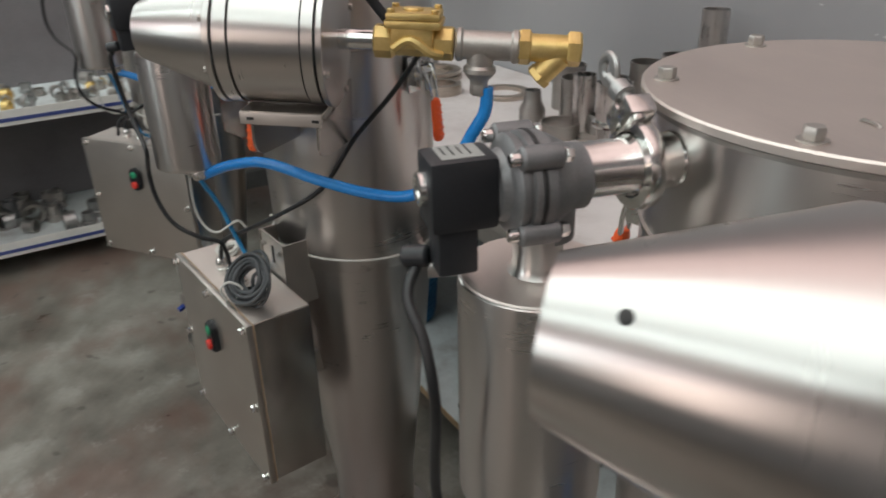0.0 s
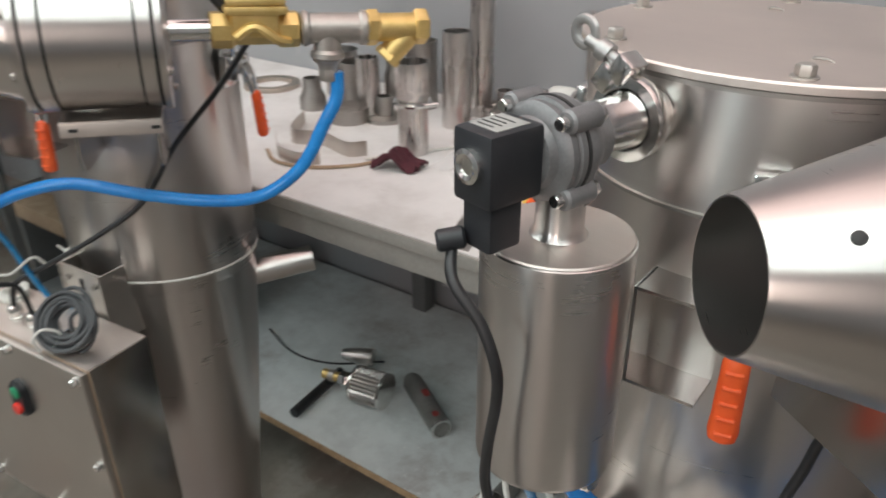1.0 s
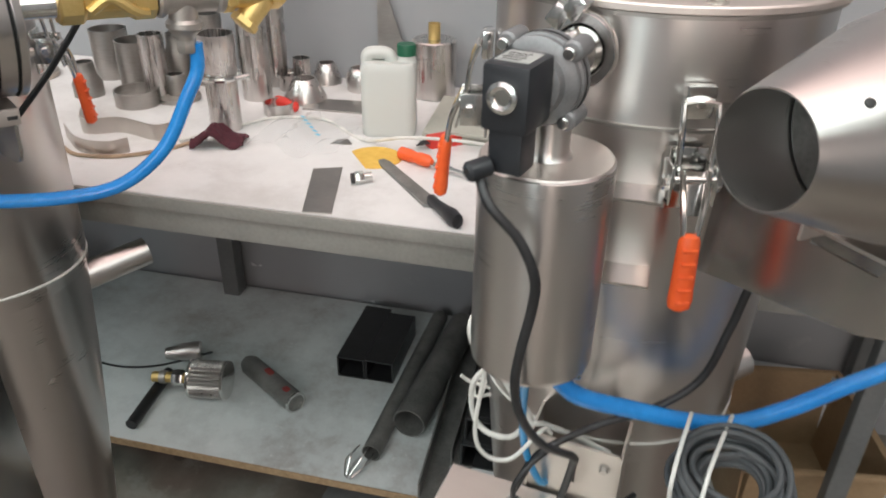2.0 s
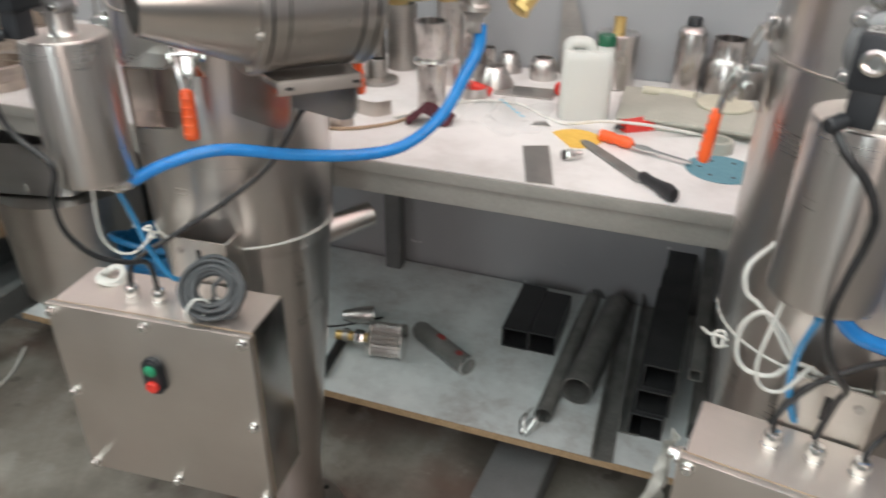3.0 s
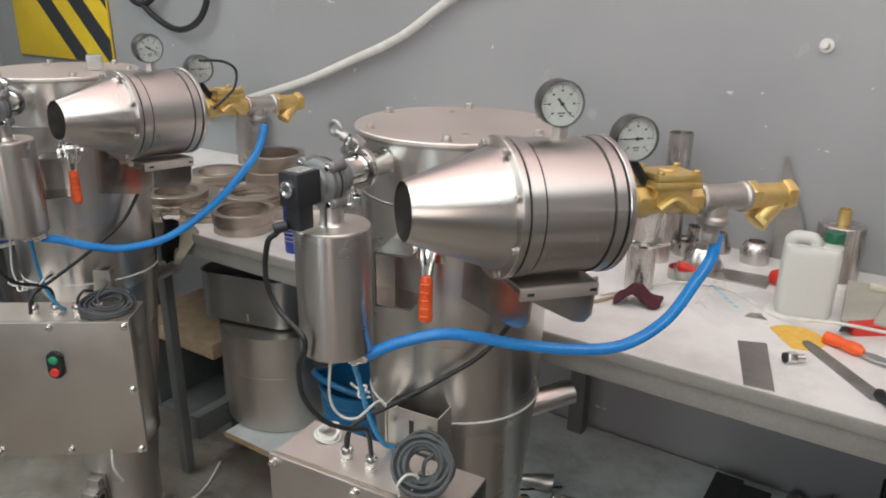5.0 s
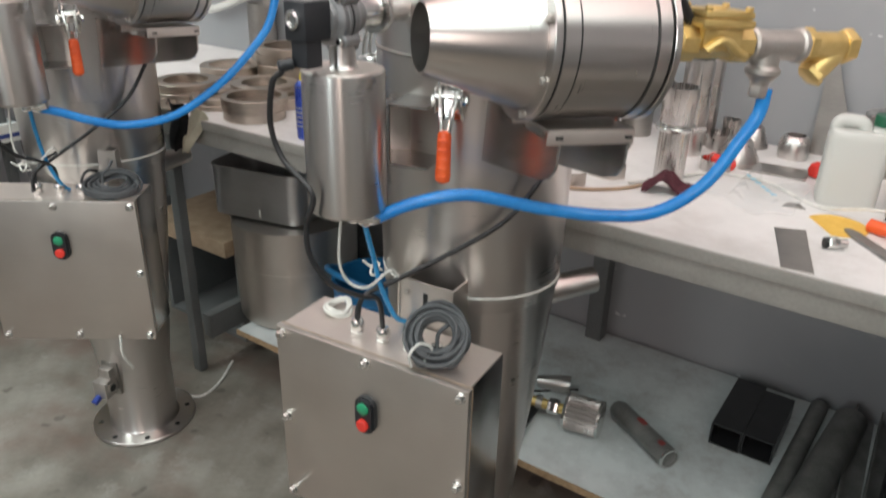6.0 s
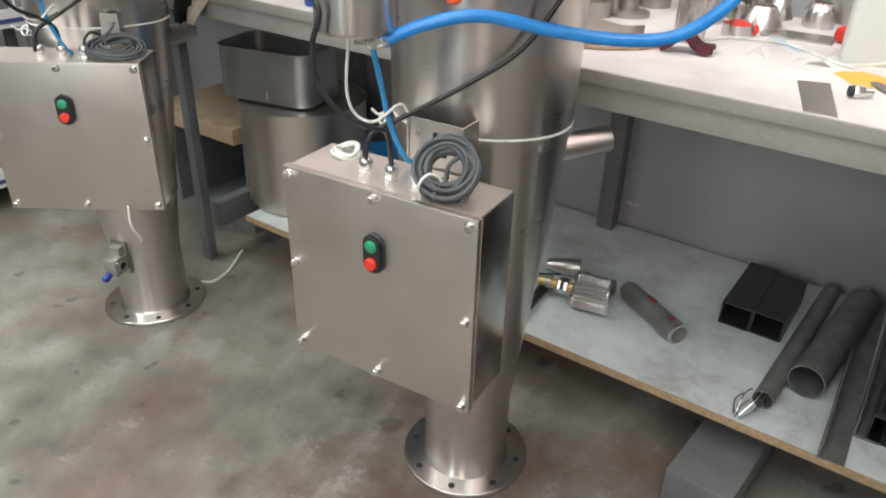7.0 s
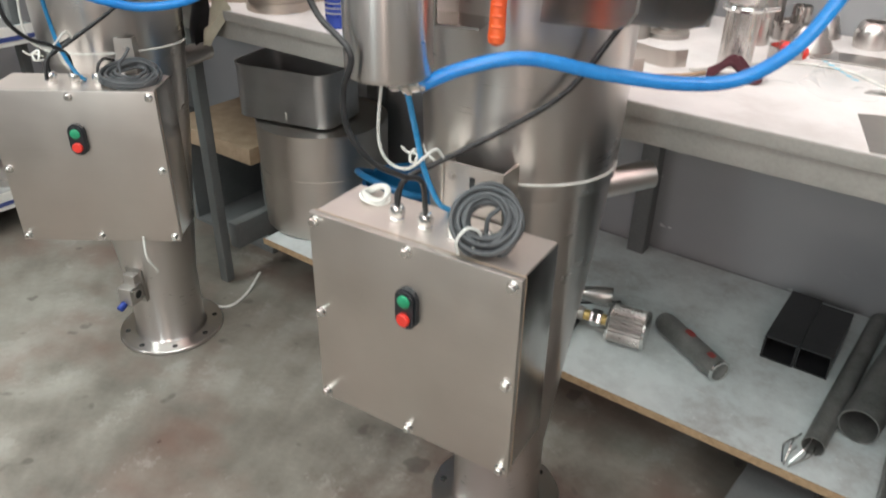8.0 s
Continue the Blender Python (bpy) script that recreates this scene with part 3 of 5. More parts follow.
    for k in range(4):
        b_ = radians(45 + 90 * k)
        lug = rod(0.0095, -0.018, 0.015, 20, ax @ pose(0.0425 * math.cos(b_), 0.0425 * math.sin(b_), 0), None, 0.002)
        part("cover_lug", lug, alloy, valve)
        cap = rod(0.0055, -0.026, -0.018, 16, ax @ pose(0.0425 * math.cos(b_), 0.0425 * math.sin(b_), 0), None, 0.001)
        part("cover_bolt", cap, chrome, valve)
        part("cover_nut", hexagon(0.006, 0.017, 0.023, ax @ pose(0.0425 * math.cos(b_), 0.0425 * math.sin(b_), 0)), chrome, valve)
    part("diaphragm", loop_lathe([(0.04, -0.0014), (0.0412, -0.0014), (0.0412, 0.0014), (0.04, 0.0014)], 40, ax), seal, valve)
    coil = block(0.036, 0.046, 0.049, pose(vx, -0.357, VZ - 0.023), None, 0.004)
    connector = block(0.027, 0.028, 0.036, pose(vx, -0.361, VZ - 0.056), None, 0.003)
    coil_ob = part("coil", coil, black_plastic, mc, "black plastic solenoid coil", SH)
    part("connector", connector, black_plastic, coil_ob)
    part("coil_foot", block(0.024, 0.018, 0.03, pose(vx, -0.33, VZ - 0.018), None, 0.002), black_plastic, coil_ob)
    part("coil_nut", lathe([(0.0115, 0), (0.0115, 0.004), (0.0085, 0.005), (0.006, 0.004), (0.006, 0.003)], 24, along((vx, -0.3802, VZ + 0.004), (0, -1, 0)), None, True), chrome, coil_ob)
    part("coil_gland", rod(0.0078, 0, 0.02, 18, along((vx - 0.01, -0.375, VZ - 0.05), (-0.55, -0.8, -0.15)), None, 0.002), black_plastic, coil_ob)
    lab = block(0.026, 0.028, 0.0006, pose(vx, -0.357, VZ + 0.0261))
    part("coil_label", lab, dial_white, coil_ob, "small white printed label")
    bars = bmesh.new()
    for k in range(4):
        block(0.014 + 0.004 * (k % 2), 0.0011, 0.0003, pose(vx - 0.002, -0.367 + 0.0055 * k, VZ + 0.0268), bars)
    part("label_print", bars, ink, coil_ob)
    # pipe and clamp between valve and drum
    py = along((vx, -0.281, VZ + 0.003), (0, 1, 0))
    pp = loop_lathe([(0.0195, 0), (0.0195, 0.04), (0.0225, 0.046), (0.0225, 0.0585), (0.0195, 0.064), (0.0195, reach), (0.0175, reach), (0.0175, 0.0)], 32, py)
    loop_lathe([(0.0195, reach - 0.012), (0.022, reach - 0.006), (0.025, reach + 0.002), (0.018, reach + 0.002)], 32, py, pp)
    part("transfer_pipe", pp, chrome, mc, "polished steel transfer pipe", SH)
    cl = loop_lathe([(0.0235, 0.046), (0.031, 0.0465), (0.032, 0.049), (0.032, 0.0555), (0.031, 0.058), (0.0235, 0.0585)], 36, py)
    block(0.016, 0.02, 0.02, pose(vx - 0.026, -0.2287, VZ + 0.022, 0, 35, 0), cl, 0.003)
    block(0.016, 0.02, 0.02, pose(vx - 0.012, -0.2287, VZ + 0.03, 0, 35, 0), cl, 0.003)
    clamp = part("pipe_clamp", cl, chrome, mc, "cast hinged pipe clamp with wing nut", SH)
    wn = rod(0.0045, -0.012, 0.03, 14, along((vx - 0.014, -0.2287, VZ + 0.042), (-0.8, -0.1, 0.35)))
    rod(0.008, 0.008, 0.018, 18, along((vx - 0.014, -0.2287, VZ + 0.042), (-0.8, -0.1, 0.35)), wn)
    tor = along((vx - 0.046, -0.23, VZ + 0.058), (0, 1, 0))
    loop_lathe([(0.0095 + 0.004 * math.cos(q), 0.003 * math.sin(q)) for q in [2 * math.pi * i / 8 for i in range(8)]], 20, tor, wn)
    part("wing_nut", wn, zinc, clamp)
    # barrel
    cone = loop_lathe([(0.0375, 0.0), (0.0385, 0.0), (0.0395, 0.002), (0.079, 0.1156), (0.079, 0.1194 + neck), (0.0775, 0.1194 + neck), (0.0775, 0.1156), (0.0385, 0.003)], 72)
    gun = part("barrel", cone, steel, mc, "brushed steel conical nozzle and barrel", G0)
    NK = Matrix.Translation((0, 0, neck))
    part("front_flange", loop_lathe([(0.06, 0.1194), (0.0915, 0.1194), (0.0925, 0.1203), (0.0925, 0.128), (0.0915, 0.1289), (0.06, 0.1289)], 72), steel, gun, "", NK)
    for k in range(8):
        b_ = radians(22 + 45 * k)
        part("flange_bolt", SCREW, None, gun, "", NK @ pose(0.0855 * math.cos(b_), 0.0855 * math.sin(b_), 0.1194, 180))
    part("seal", loop_lathe([(0.06, 0.1289), (0.0896, 0.1289), (0.0896, 0.1323), (0.06, 0.1323)], 64), seal, gun, "", NK)
    part("band", loop_lathe([(0.06, 0.1323), (0.0912, 0.1323), (0.0912, 0.1499), (0.06, 0.1499)], 72), steel, gun, "", NK)
    part("seal", loop_lathe([(0.06, 0.1499), (0.0885, 0.1499), (0.0885, 0.1533), (0.06, 0.1533)], 64), seal, gun, "", NK)
    part("barrel_shell", lathe([(0.0895, 0.153), (0.0895, 0.2445)], 72), steel, gun, "", NK)
    part("seal", loop_lathe([(0.06, 0.2445), (0.0885, 0.2445), (0.0885, 0.2473), (0.06, 0.2473)], 64), seal, gun, "", NK)
    part("band", loop_lathe([(0.06, 0.2473), (0.0912, 0.2473), (0.0912, 0.2626), (0.06, 0.2626)], 72), steel, gun, "", NK)
    part("seal", loop_lathe([(0.06, 0.2626), (0.0885, 0.2626), (0.0885, 0.2664), (0.06, 0.2664)], 64), seal, gun, "", NK)
    part("end_plate", lathe([(0.0915, 0.2664), (0.0925, 0.2674), (0.0925, 0.2741), (0.0915, 0.275), (0.03, 0.2779), (0.0005, 0.2779)], 72, I4, None, False), steel, gun, "", NK)
    for k in range(4):
        b_ = radians(22 + 90 * k)
        part("end_bolt", SCREW, None, gun, "", NK @ pose(0.083 * math.cos(b_), 0.083 * math.sin(b_), 0.275))
    part("bore", lathe([(0.0765, 0.1185), (0.076, 0.119), (0.03, 0.1213), (0.0005, 0.1218)], 48), raw_tube, gun, "dark plate at the bottom of the nozzle")
    part("inlet_nipple", rod(0.014, 0.27, 0.35, 28), chrome, gun, "", NK)
    # saddle under the barrel
    sad = block(0.0035, 0.1, 0.115, pose(0.0955, 0, 0.145), None, 0.001)
    saddle = part("saddle", sad, steel_sheet, mc, "bent sheet steel saddle under the barrel", G @ Matrix.Translation((0, 0, -1.2 * neck)))
    # lips take the paler lit sheet, gussets the darker glossy one
    for sy in (-1, 1):
        part("saddle_lip", block(0.017, 0.0035, 0.115, pose(0.1035, 0.0505 * sy, 0.145), None, 0.001), steel_lit, saddle)
    for z in (0.16, 0.252):
        part("gusset", plate([(0.099, -0.052), (0.099, -0.02), (0.116, -0.012), (0.116, 0.05), (0.099, 0.06), (0.099, 0.192), (0.205, 0.192), (0.176, 0.03), (0.168, -0.012), (0.158, -0.036), (0.142, -0.05)], 0.0035, pose(0, 0, z)), steel_box, saddle, "flat steel gusset plate")
    for z in (0.155, 0.247):
        part("lip_slot", block(0.004, 0.0012, 0.01, pose(0.1035, -0.0523, z)), seal, saddle)
    # gauges, solenoid valve, tee and strainer
    g1 = rod(0.0115, 0.087, 0.104, 6, pose(0, 0, 0.206, 0, -90, 0), None)
    rod(0.008, 0.095, 0.116, 18, pose(0, 0, 0.206, 0, -90, 0), g1)
    part("gauge_stem", g1, tee_metal, mc, "steel gauge connection", G)
    facing = Matrix.Rotation(radians(AIM + aim[0] - 6), 4, "Z") @ Matrix.Rotation(radians(90), 4, "X")
    p1 = tip + dirn * (0.206 + neck) + Vector((0, 0, 0.134))
    gauge(mc, Matrix.Translation(p1) @ facing @ pose(0, 0, 0.012), 0.0292, needle[0])
    p2 = tip + dirn * (0.321 + neck) + Vector((0, 0, 0.089))
    gauge(mc, Matrix.Translation(p2) @ facing @ pose(0, 0, 0.012), 0.03, needle[1])
    part("gauge_elbow", tube([tip + dirn * (0.352 + neck) + Vector((0, 0, 0.02)), p2 - Vector((0, 0, 0.03))], 0.007, 12, 4), black_plastic, mc)
    bv = lathe([(0.021, 0.345), (0.023, 0.347), (0.023, 0.366), (0.019, 0.37), (0.019, 0.412), (0.023, 0.416), (0.023, 0.436), (0.021, 0.438)], 8, pose(0, 0, 0, 0, 0, 22.5), None, True)
    block(0.036, 0.05, 0.05, pose(-0.012, 0, 0.366), bv, 0.006)
    block(0.011, 0.062, 0.066, pose(-0.027, 0, 0.359), bv, 0.004)
    block(0.01, 0.058, 0.062, pose(-0.0375, 0, 0.361), bv, 0.004)
    rod(0.012, 0.04, 0.046, 20, pose(0, 0, 0.39, 0, -90, 0), bv, 0.002)
    tube([(0.005, -0.026, 0.37), (-0.008, -0.0275, 0.39), (0.008, -0.0265, 0.412), (0.012, -0.02, 0.425)], 0.006, 8, 4, bv)
    bvo = part("solenoid_valve", bv, brass, mc, "cast brass solenoid valve body", G @ Matrix.Translation((0, 0, 0.327)) @ Matrix.Diagonal((1, 1, 1.17, 1)) @ Matrix.Translation((0, 0, -0.345)))
    for sy in (-1, 1):
        for z in (0.367, 0.417):
            part("valve_screw", rod(0.0045, 0, 0.005, 12, pose(-0.0422, 0.023 * sy, z, 0, -90, 0), None, 0.001), brass, bvo)
    tee = rod(0.0195, 0.438, 0.525, 28, I4, None, 0.002)
    rod(0.0225, 0.438, 0.449, 28, I4, tee, 0.003)
    rod(0.0225, 0.513, 0.525, 28, I4, tee, 0.003)
    rod(0.018, 0, 0.034, 28, pose(0, 0, 0.472, 0, 90, 0), tee, 0.002)
    rod(0.0225, 0.026, 0.04, 28, pose(0, 0, 0.472, 0, 90, 0), tee, 0.004)
    lathe([(0.02, 0.04), (0.013, 0.047), (0.012, 0.052)], 24, pose(0, 0, 0.472, 0, 90, 0), tee, True)
    part("pipe_tee", tee, tee_metal, mc, "cast stainless pipe tee", G)
    part("hose_tail", hexagon(0.0125, 0.05, 0.068, pose(0, 0, 0.472, 0, 90, 0)), tee_metal, mc, "", G)
    stn = rod(0.0185, 0.53, 0.6, 24, I4, None, 0.002)
    hexagon(0.0235, 0.523, 0.54, I4, stn)
    hexagon(0.0235, 0.588, 0.607, I4, stn)
    leg = along((0.008, 0, 0.582), (0.72, 0, -0.69))
    rod(0.0165, 0, 0.044, 20, leg, stn, 0.002)
    hexagon(0.019, 0.036, 0.047, leg, stn)
    part("strainer", stn, brass, mc, "brass y-pattern strainer", G)
    # hose
    if neck:
        part("plug", lathe([(0.0034, 0.0), (0.0034, 0.001), (0.002, 0.0016)], 14, G0 @ along((-0.037, -0.034, 0.034), (-0.66, -0.62, -0.3)), None, True), seal, mc, "small black plug in the nozzle")
    part("air_hose", tube(hose_points, 0.0092, 14, 8), blue_hose, mc, "glossy blue air hose")
    # control box
    C = pose(box[0], box[1], 0, 0, 0, box[2])
    W, H, D, Z0 = 0.356, 0.352, 0.108, 0.437
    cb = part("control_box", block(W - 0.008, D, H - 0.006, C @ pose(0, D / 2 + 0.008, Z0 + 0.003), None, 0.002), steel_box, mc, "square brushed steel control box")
    # thin paler skin puts overhead light into the colour of the box top
    part("box_top_lit", block(W - 0.012, D - 0.003, 0.0015, C @ pose(0, D / 2 + 0.008, Z0 + H - 0.0031)), steel_lit, cb)
    door = block(W, 0.012, H, C @ pose(0, 0.0, Z0), None, 0.0025)
    part("box_door", door, steel_sheet, cb, "flat brushed steel cover")
    part("cover_gasket", block(W - 0.0015, 0.003, H - 0.003, C @ pose(0, 0.0075, Z0 + 0.0015)), plywood, cb)
    for ix in (-1, 0, 1):
        for iz in (-1, 0, 1):
            if ix or iz:
                part("cover_screw", COVER_SCREW, None, cb, "", C @ pose(ix * (W / 2 - 0.0125), -0.006, Z0 + H / 2 + iz * (H / 2 - 0.0125), 90))
    bx = C @ pose(0.002, -0.006, Z0 + 0.248, 90)
    bs = plate(rounded(0.036, 0.068, 0.0178, 8), 0.009, bx)
    plate(rounded(0.031, 0.062, 0.0154, 8), 0.004, bx @ pose(0, 0, 0.009), bs)
    part("button_station", bs, black_plastic, cb, "black oval button station")
    part("green_button", lathe([(0.0105, 0.013), (0.0105, 0.015), (0.009, 0.016)], 24, bx @ pose(0, 0.015, 0), None, True), green_plastic, cb, "green start button")
    part("red_button", lathe([(0.0105, 0.013), (0.0105, 0.018), (0.009, 0.0195)], 24, bx @ pose(0, -0.015, 0), None, True), red_plastic, cb, "red stop button")
    for k in range(4):
        gp = C @ pose(box[3] + 0.049 * k, box[4], Z0 + H - 0.003)
        gl = hexagon(0.0115, 0, 0.008, gp)
        lathe([(0.0095, 0.008), (0.0095, 0.013)], 20, gp, gl, True)
        lathe([(0.0115, 0.013), (0.0118, 0.02), (0.009, 0.026), (0.006, 0.027)], 12, gp, gl, True)
        part("cable_gland", gl, chrome, cb, "plated cable gland")
        if k != 1:
            ends = {0: ((-0.002, 0.004, 0.045), (0.012, 0.02, 0.07), (0.036, 0.05, 0.085)), 2: ((0.003, 0.006, 0.04), (0.012, 0.02, 0.05), (0.02, 0.045, 0.04)), 3: ((0.0, 0.004, 0.045), (0.012, 0.012, 0.06), (0.014, 0.03, 0.07))}[k]
            part("gland_lead", tube([gp @ Vector(p) for p in ((0, 0, 0.02),) + ends], 0.0033, 10, 6), black_rubber if k < 3 else grey_cable, cb)
    bxo = 0.045 - box[0]
    bb = part("box_bracket", block(0.1, 0.003, 0.13, C @ pose(bxo, 0.121, 0.735)), steel_sheet, mc, "bent steel bracket between box and column")
    for q in (-1, 1):
        part("bracket_side", block(0.003, 0.1, 0.13, C @ pose(bxo + 0.05 * q, 0.167, 0.735)), steel_sheet, bb)
    for q in (-1, 1):
        part("bracket_bolt", SCREW, None, bb, "", C @ pose(bxo + 0.034 * q, 0.1195, 0.843, 90))
    part("bracket_slot", block(0.008, 0.0012, 0.036, C @ pose(bxo, 0.1188, 0.812)), seal, bb)
    sg = rod(0.0085, 0, 0.02, 18, C @ along((-W / 2 + 0.004, 0.03, Z0 + H - 0.03), (-1, 0, 0)), None, 0.001)
    hexagon(0.0115, 0.002, 0.011, C @ along((-W / 2 + 0.004, 0.03, Z0 + H - 0.03), (-1, 0, 0)), sg)
    part("side_gland", sg, chrome, cb)
    part("stay", block(0.05, 0.12, 0.05, C @ pose(bxo, 0.17, 0.55)), steel_sheet, bb)
    # latches and leads
    for an in latches:
        latch(mc, an, 0.01 if neck else 0.0)
    part("coil_lead", tube(coil_cable, 0.0041, 10, 8), black_rubber, mc, "black rubber cable from coil to box")
    part("valve_lead", tube(across, 0.0042, 10, 6), black_rubber, mc, "thin black cable across the drum")
    part("blue_line", tube([(0.0, -0.295, 1.0), (-0.012, -0.262, 0.93), (-0.012, -0.243, 0.866), (0.0, -0.225, 0.812), (0.004, -0.2, 0.79)], 0.0042, 10, 6), blue_thin, mc, "thin blue air line")
    part("white_lead", tube([(-0.036, -0.3, 1.018), (-0.046, -0.3, 0.928), (-0.038, -0.29, 0.888), (-0.016, -0.272, 0.878), (0.003, -0.24, 0.9), (0.008, -0.225, 0.885)], 0.0023, 8, 6), white_wire, mc, "thin white wire")
    return mc


HOSE_WAVE = [(0.437, 0.02, 1.2), (0.435, 0.018, 1.165), (0.422, 0.005, 1.131), (0.39, -0.018, 1.065), (0.34, -0.053, 1.022), (0.279, -0.095, 1.014), (0.202, -0.149, 1.024), (0.12, -0.206, 1.041), (0.059, -0.249, 1.028), (0.011, -0.285, 1.003)]
HOSE_SAG = [(0.476, -0.062, 1.2), (0.462, -0.07, 1.15), (0.434, -0.082, 1.105), (0.355, -0.12, 1.022), (0.256, -0.168, 0.957), (0.165, -0.211, 0.944), (0.1, -0.245, 0.962), (0.054, -0.268, 0.984), (0.012, -0.296, 1.003)]
HOSE_LOW = [(0.447, 0.1, 1.185), (0.44, 0.094, 1.12), (0.405, 0.065, 1.035), (0.33, 0.0, 0.965), (0.262, -0.058, 0.932), (0.218, -0.093, 0.91), (0.174, -0.13, 0.9), (0.132, -0.166, 0.913), (0.083, -0.207, 0.938), (0.038, -0.247, 0.966), (0.014, -0.262, 0.995)]
LEAD = [(-0.053, -0.382, 1.218), (-0.07, -0.385, 1.2), (-0.088, -0.376, 1.14), (-0.074, -0.37, 1.094), (-0.028, -0.366, 1.055), (-0.042, -0.367, 1.006), (-0.042, -0.362, 0.955), (-0.02, -0.345, 0.912), (0.002, -0.31, 0.885), (0.008, -0.275, 0.865), (0.008, -0.265, 0.81)]
LEAD_FAR = LEAD[:7] + [(-0.03, -0.33, 0.912), (-0.015, -0.27, 0.88), (-0.008, -0.228, 0.85), (-0.008, -0.221, 0.81)]
LEAD_NEAR = [(-0.03, -0.348, 1.222), (-0.014, -0.36, 1.205), (0.008, -0.355, 1.181), (0.022, -0.353, 1.152), (0.022, -0.352, 1.124), (0.015, -0.352, 1.079), (0.012, -0.35, 1.04), (0.017, -0.34, 1.0), (0.03, -0.315, 0.955), (0.045, -0.265, 0.905), (0.04, -0.245, 0.87), (0.031, -0.246, 0.81)]
ACROSS = [(0.3, 0.0, 1.235), (0.25, -0.03, 1.16), (0.189, -0.075, 1.076), (0.138, -0.118, 0.983), (0.07, -0.172, 0.924), (-0.001, -0.227, 0.875), (-0.035, -0.26, 0.85), (-0.041, -0.27, 0.81)]
ACROSS_NEAR = [(0.3, 0.05, 1.25), (0.22, -0.06, 1.18), (0.165, -0.14, 1.1), (0.15, -0.155, 1.03), (0.135, -0.165, 0.967), (0.095, -0.185, 0.925), (0.048, -0.2, 0.895), (0.0, -0.235, 0.86), (-0.019, -0.25, 0.81)]
M2 = pose(0.026, 0.045, 0)
M3 = pose(1.024, 0.029, 0, 0, 0, -15.9)
M1 = pose(-1.071, -0.003, 0, 0, 0, 38) @ Matrix.Scale(1.012, 4)
LABEL = "brushed stainless steel machine with conical nozzle and blue air hose"
mach2 = build_machine(M2, LABEL, HOSE_WAVE, (-140, 90), LEAD, ACROSS, aim=(0.0, -0.015, 0.026, 0.0), tank_at=(-0.014, 0.003, 0.0), lid_turn=-4.5)
mach3 = build_machine(M3, "brushed steel machine with conical nozzle and low-hanging blue hose", HOSE_LOW, (-140, 90), LEAD_NEAR, ACROSS_NEAR, aim=(2.9, -0.0162, 0.0633, -0.006), neck=0.05, box=(0.0795, -0.3226, 6.9, -0.0835, 0.067), tank_at=(0.004, 0.034, 0.0), latches=(-62, 29.5, 119.5, 205))
mach1 = build_machine(M1, "brushed steel machine with conical nozzle, joined to a white pipe", HOSE_SAG, (-120, 85), LEAD_FAR, ACROSS, True, aim=(-7.0, -0.0135, -0.0055, -0.014), box=(-0.005, -0.267, -1.5, -0.052, 0.046))
cable_coil((0.106, -0.258, 0.83), (0.3, -0.72, 0.55), 0.046, 17, 0.0034, grey_cable, "loose coil of thin grey cable resting on the control box", M2, 3)
cable_coil((0.105, -0.21, 0.805), (0.1, -0.25, 0.95), 0.05, 13, 0.0034, grey_cable, "flat coil of grey cable lying on the control box", M1, 5, 0.009)
cable_coil((0.187, -0.213, 0.9), (0.0, -0.2, 0.98), 0.056, 17, 0.0034, grey_cable, "coil of grey cable tied with white ties above the control box", M3, 7, 0.018)

# ---- things hung on and tied to the machines ----


def tie(points, m, label="white plastic cable tie"):
    return thing("cable_tie", tube(points, 0.0022, 8, 6), white_plastic, label, "cable tie", "", "", m)


tie([(0.092, -0.303, 0.794), (0.094, -0.31, 0.818), (0.102, -0.296, 0.833), (0.109, -0.276, 0.818), (0.104, -0.288, 0.798)], M2, "white cable tie round the grey cable coil")
tie([(0.165, -0.262, 0.89), (0.168, -0.265, 0.912), (0.168, -0.235, 0.93), (0.171, -0.145, 0.917), (0.171, -0.125, 0.9)], M3, "white cable tie holding the cable coil to the hose")
tie([(0.14, -0.255, 0.885), (0.139, -0.258, 0.915), (0.137, -0.225, 0.93), (0.135, -0.172, 0.928), (0.132, -0.158, 0.905)], M3, "white cable tie holding the cable coil to the hose")


def white_cord(points, owner, label):
    return part("white_cord", tube(points, 0.0031, 8, 6), white_wire, owner, label)


white_cord([(-0.075, -0.16, 1.012), (-0.094, -0.215, 0.994), (-0.088, -0.225, 0.965), (-0.072, -0.224, 0.953), (-0.05, -0.224, 0.932), (-0.029, -0.223, 0.902), (-0.013, -0.223, 0.887), (-0.03, -0.231, 0.924), (-0.06, -0.233, 0.95), (-0.081, -0.235, 0.924), (-0.08, -0.235, 0.882), (-0.064, -0.234, 0.862), (-0.035, -0.233, 0.866), (-0.012, -0.225, 0.89), (0.02, -0.19, 0.86), (0.06, -0.17, 0.835)], mach3, "looped white cord knotted at the drum")
white_cord([(0.09, -0.28, 0.45), (0.09, -0.285, 0.4), (0.1, -0.27, 0.36), (0.098, -0.262, 0.345)], mach1, "thin white wire hanging under the control box")


def string_coil(centre, normal, m, seed):
    ob = cable_coil(centre, normal, 0.024, 5, 0.0027, white_wire, "small coil of looped white string", m, seed, 0.009)
    ob.name = "string_coil"
    ob["category"] = "string"
    return ob


string_coil((-0.112, -0.235, 0.794), (0.08, -0.14, 0.95), M2, 21)

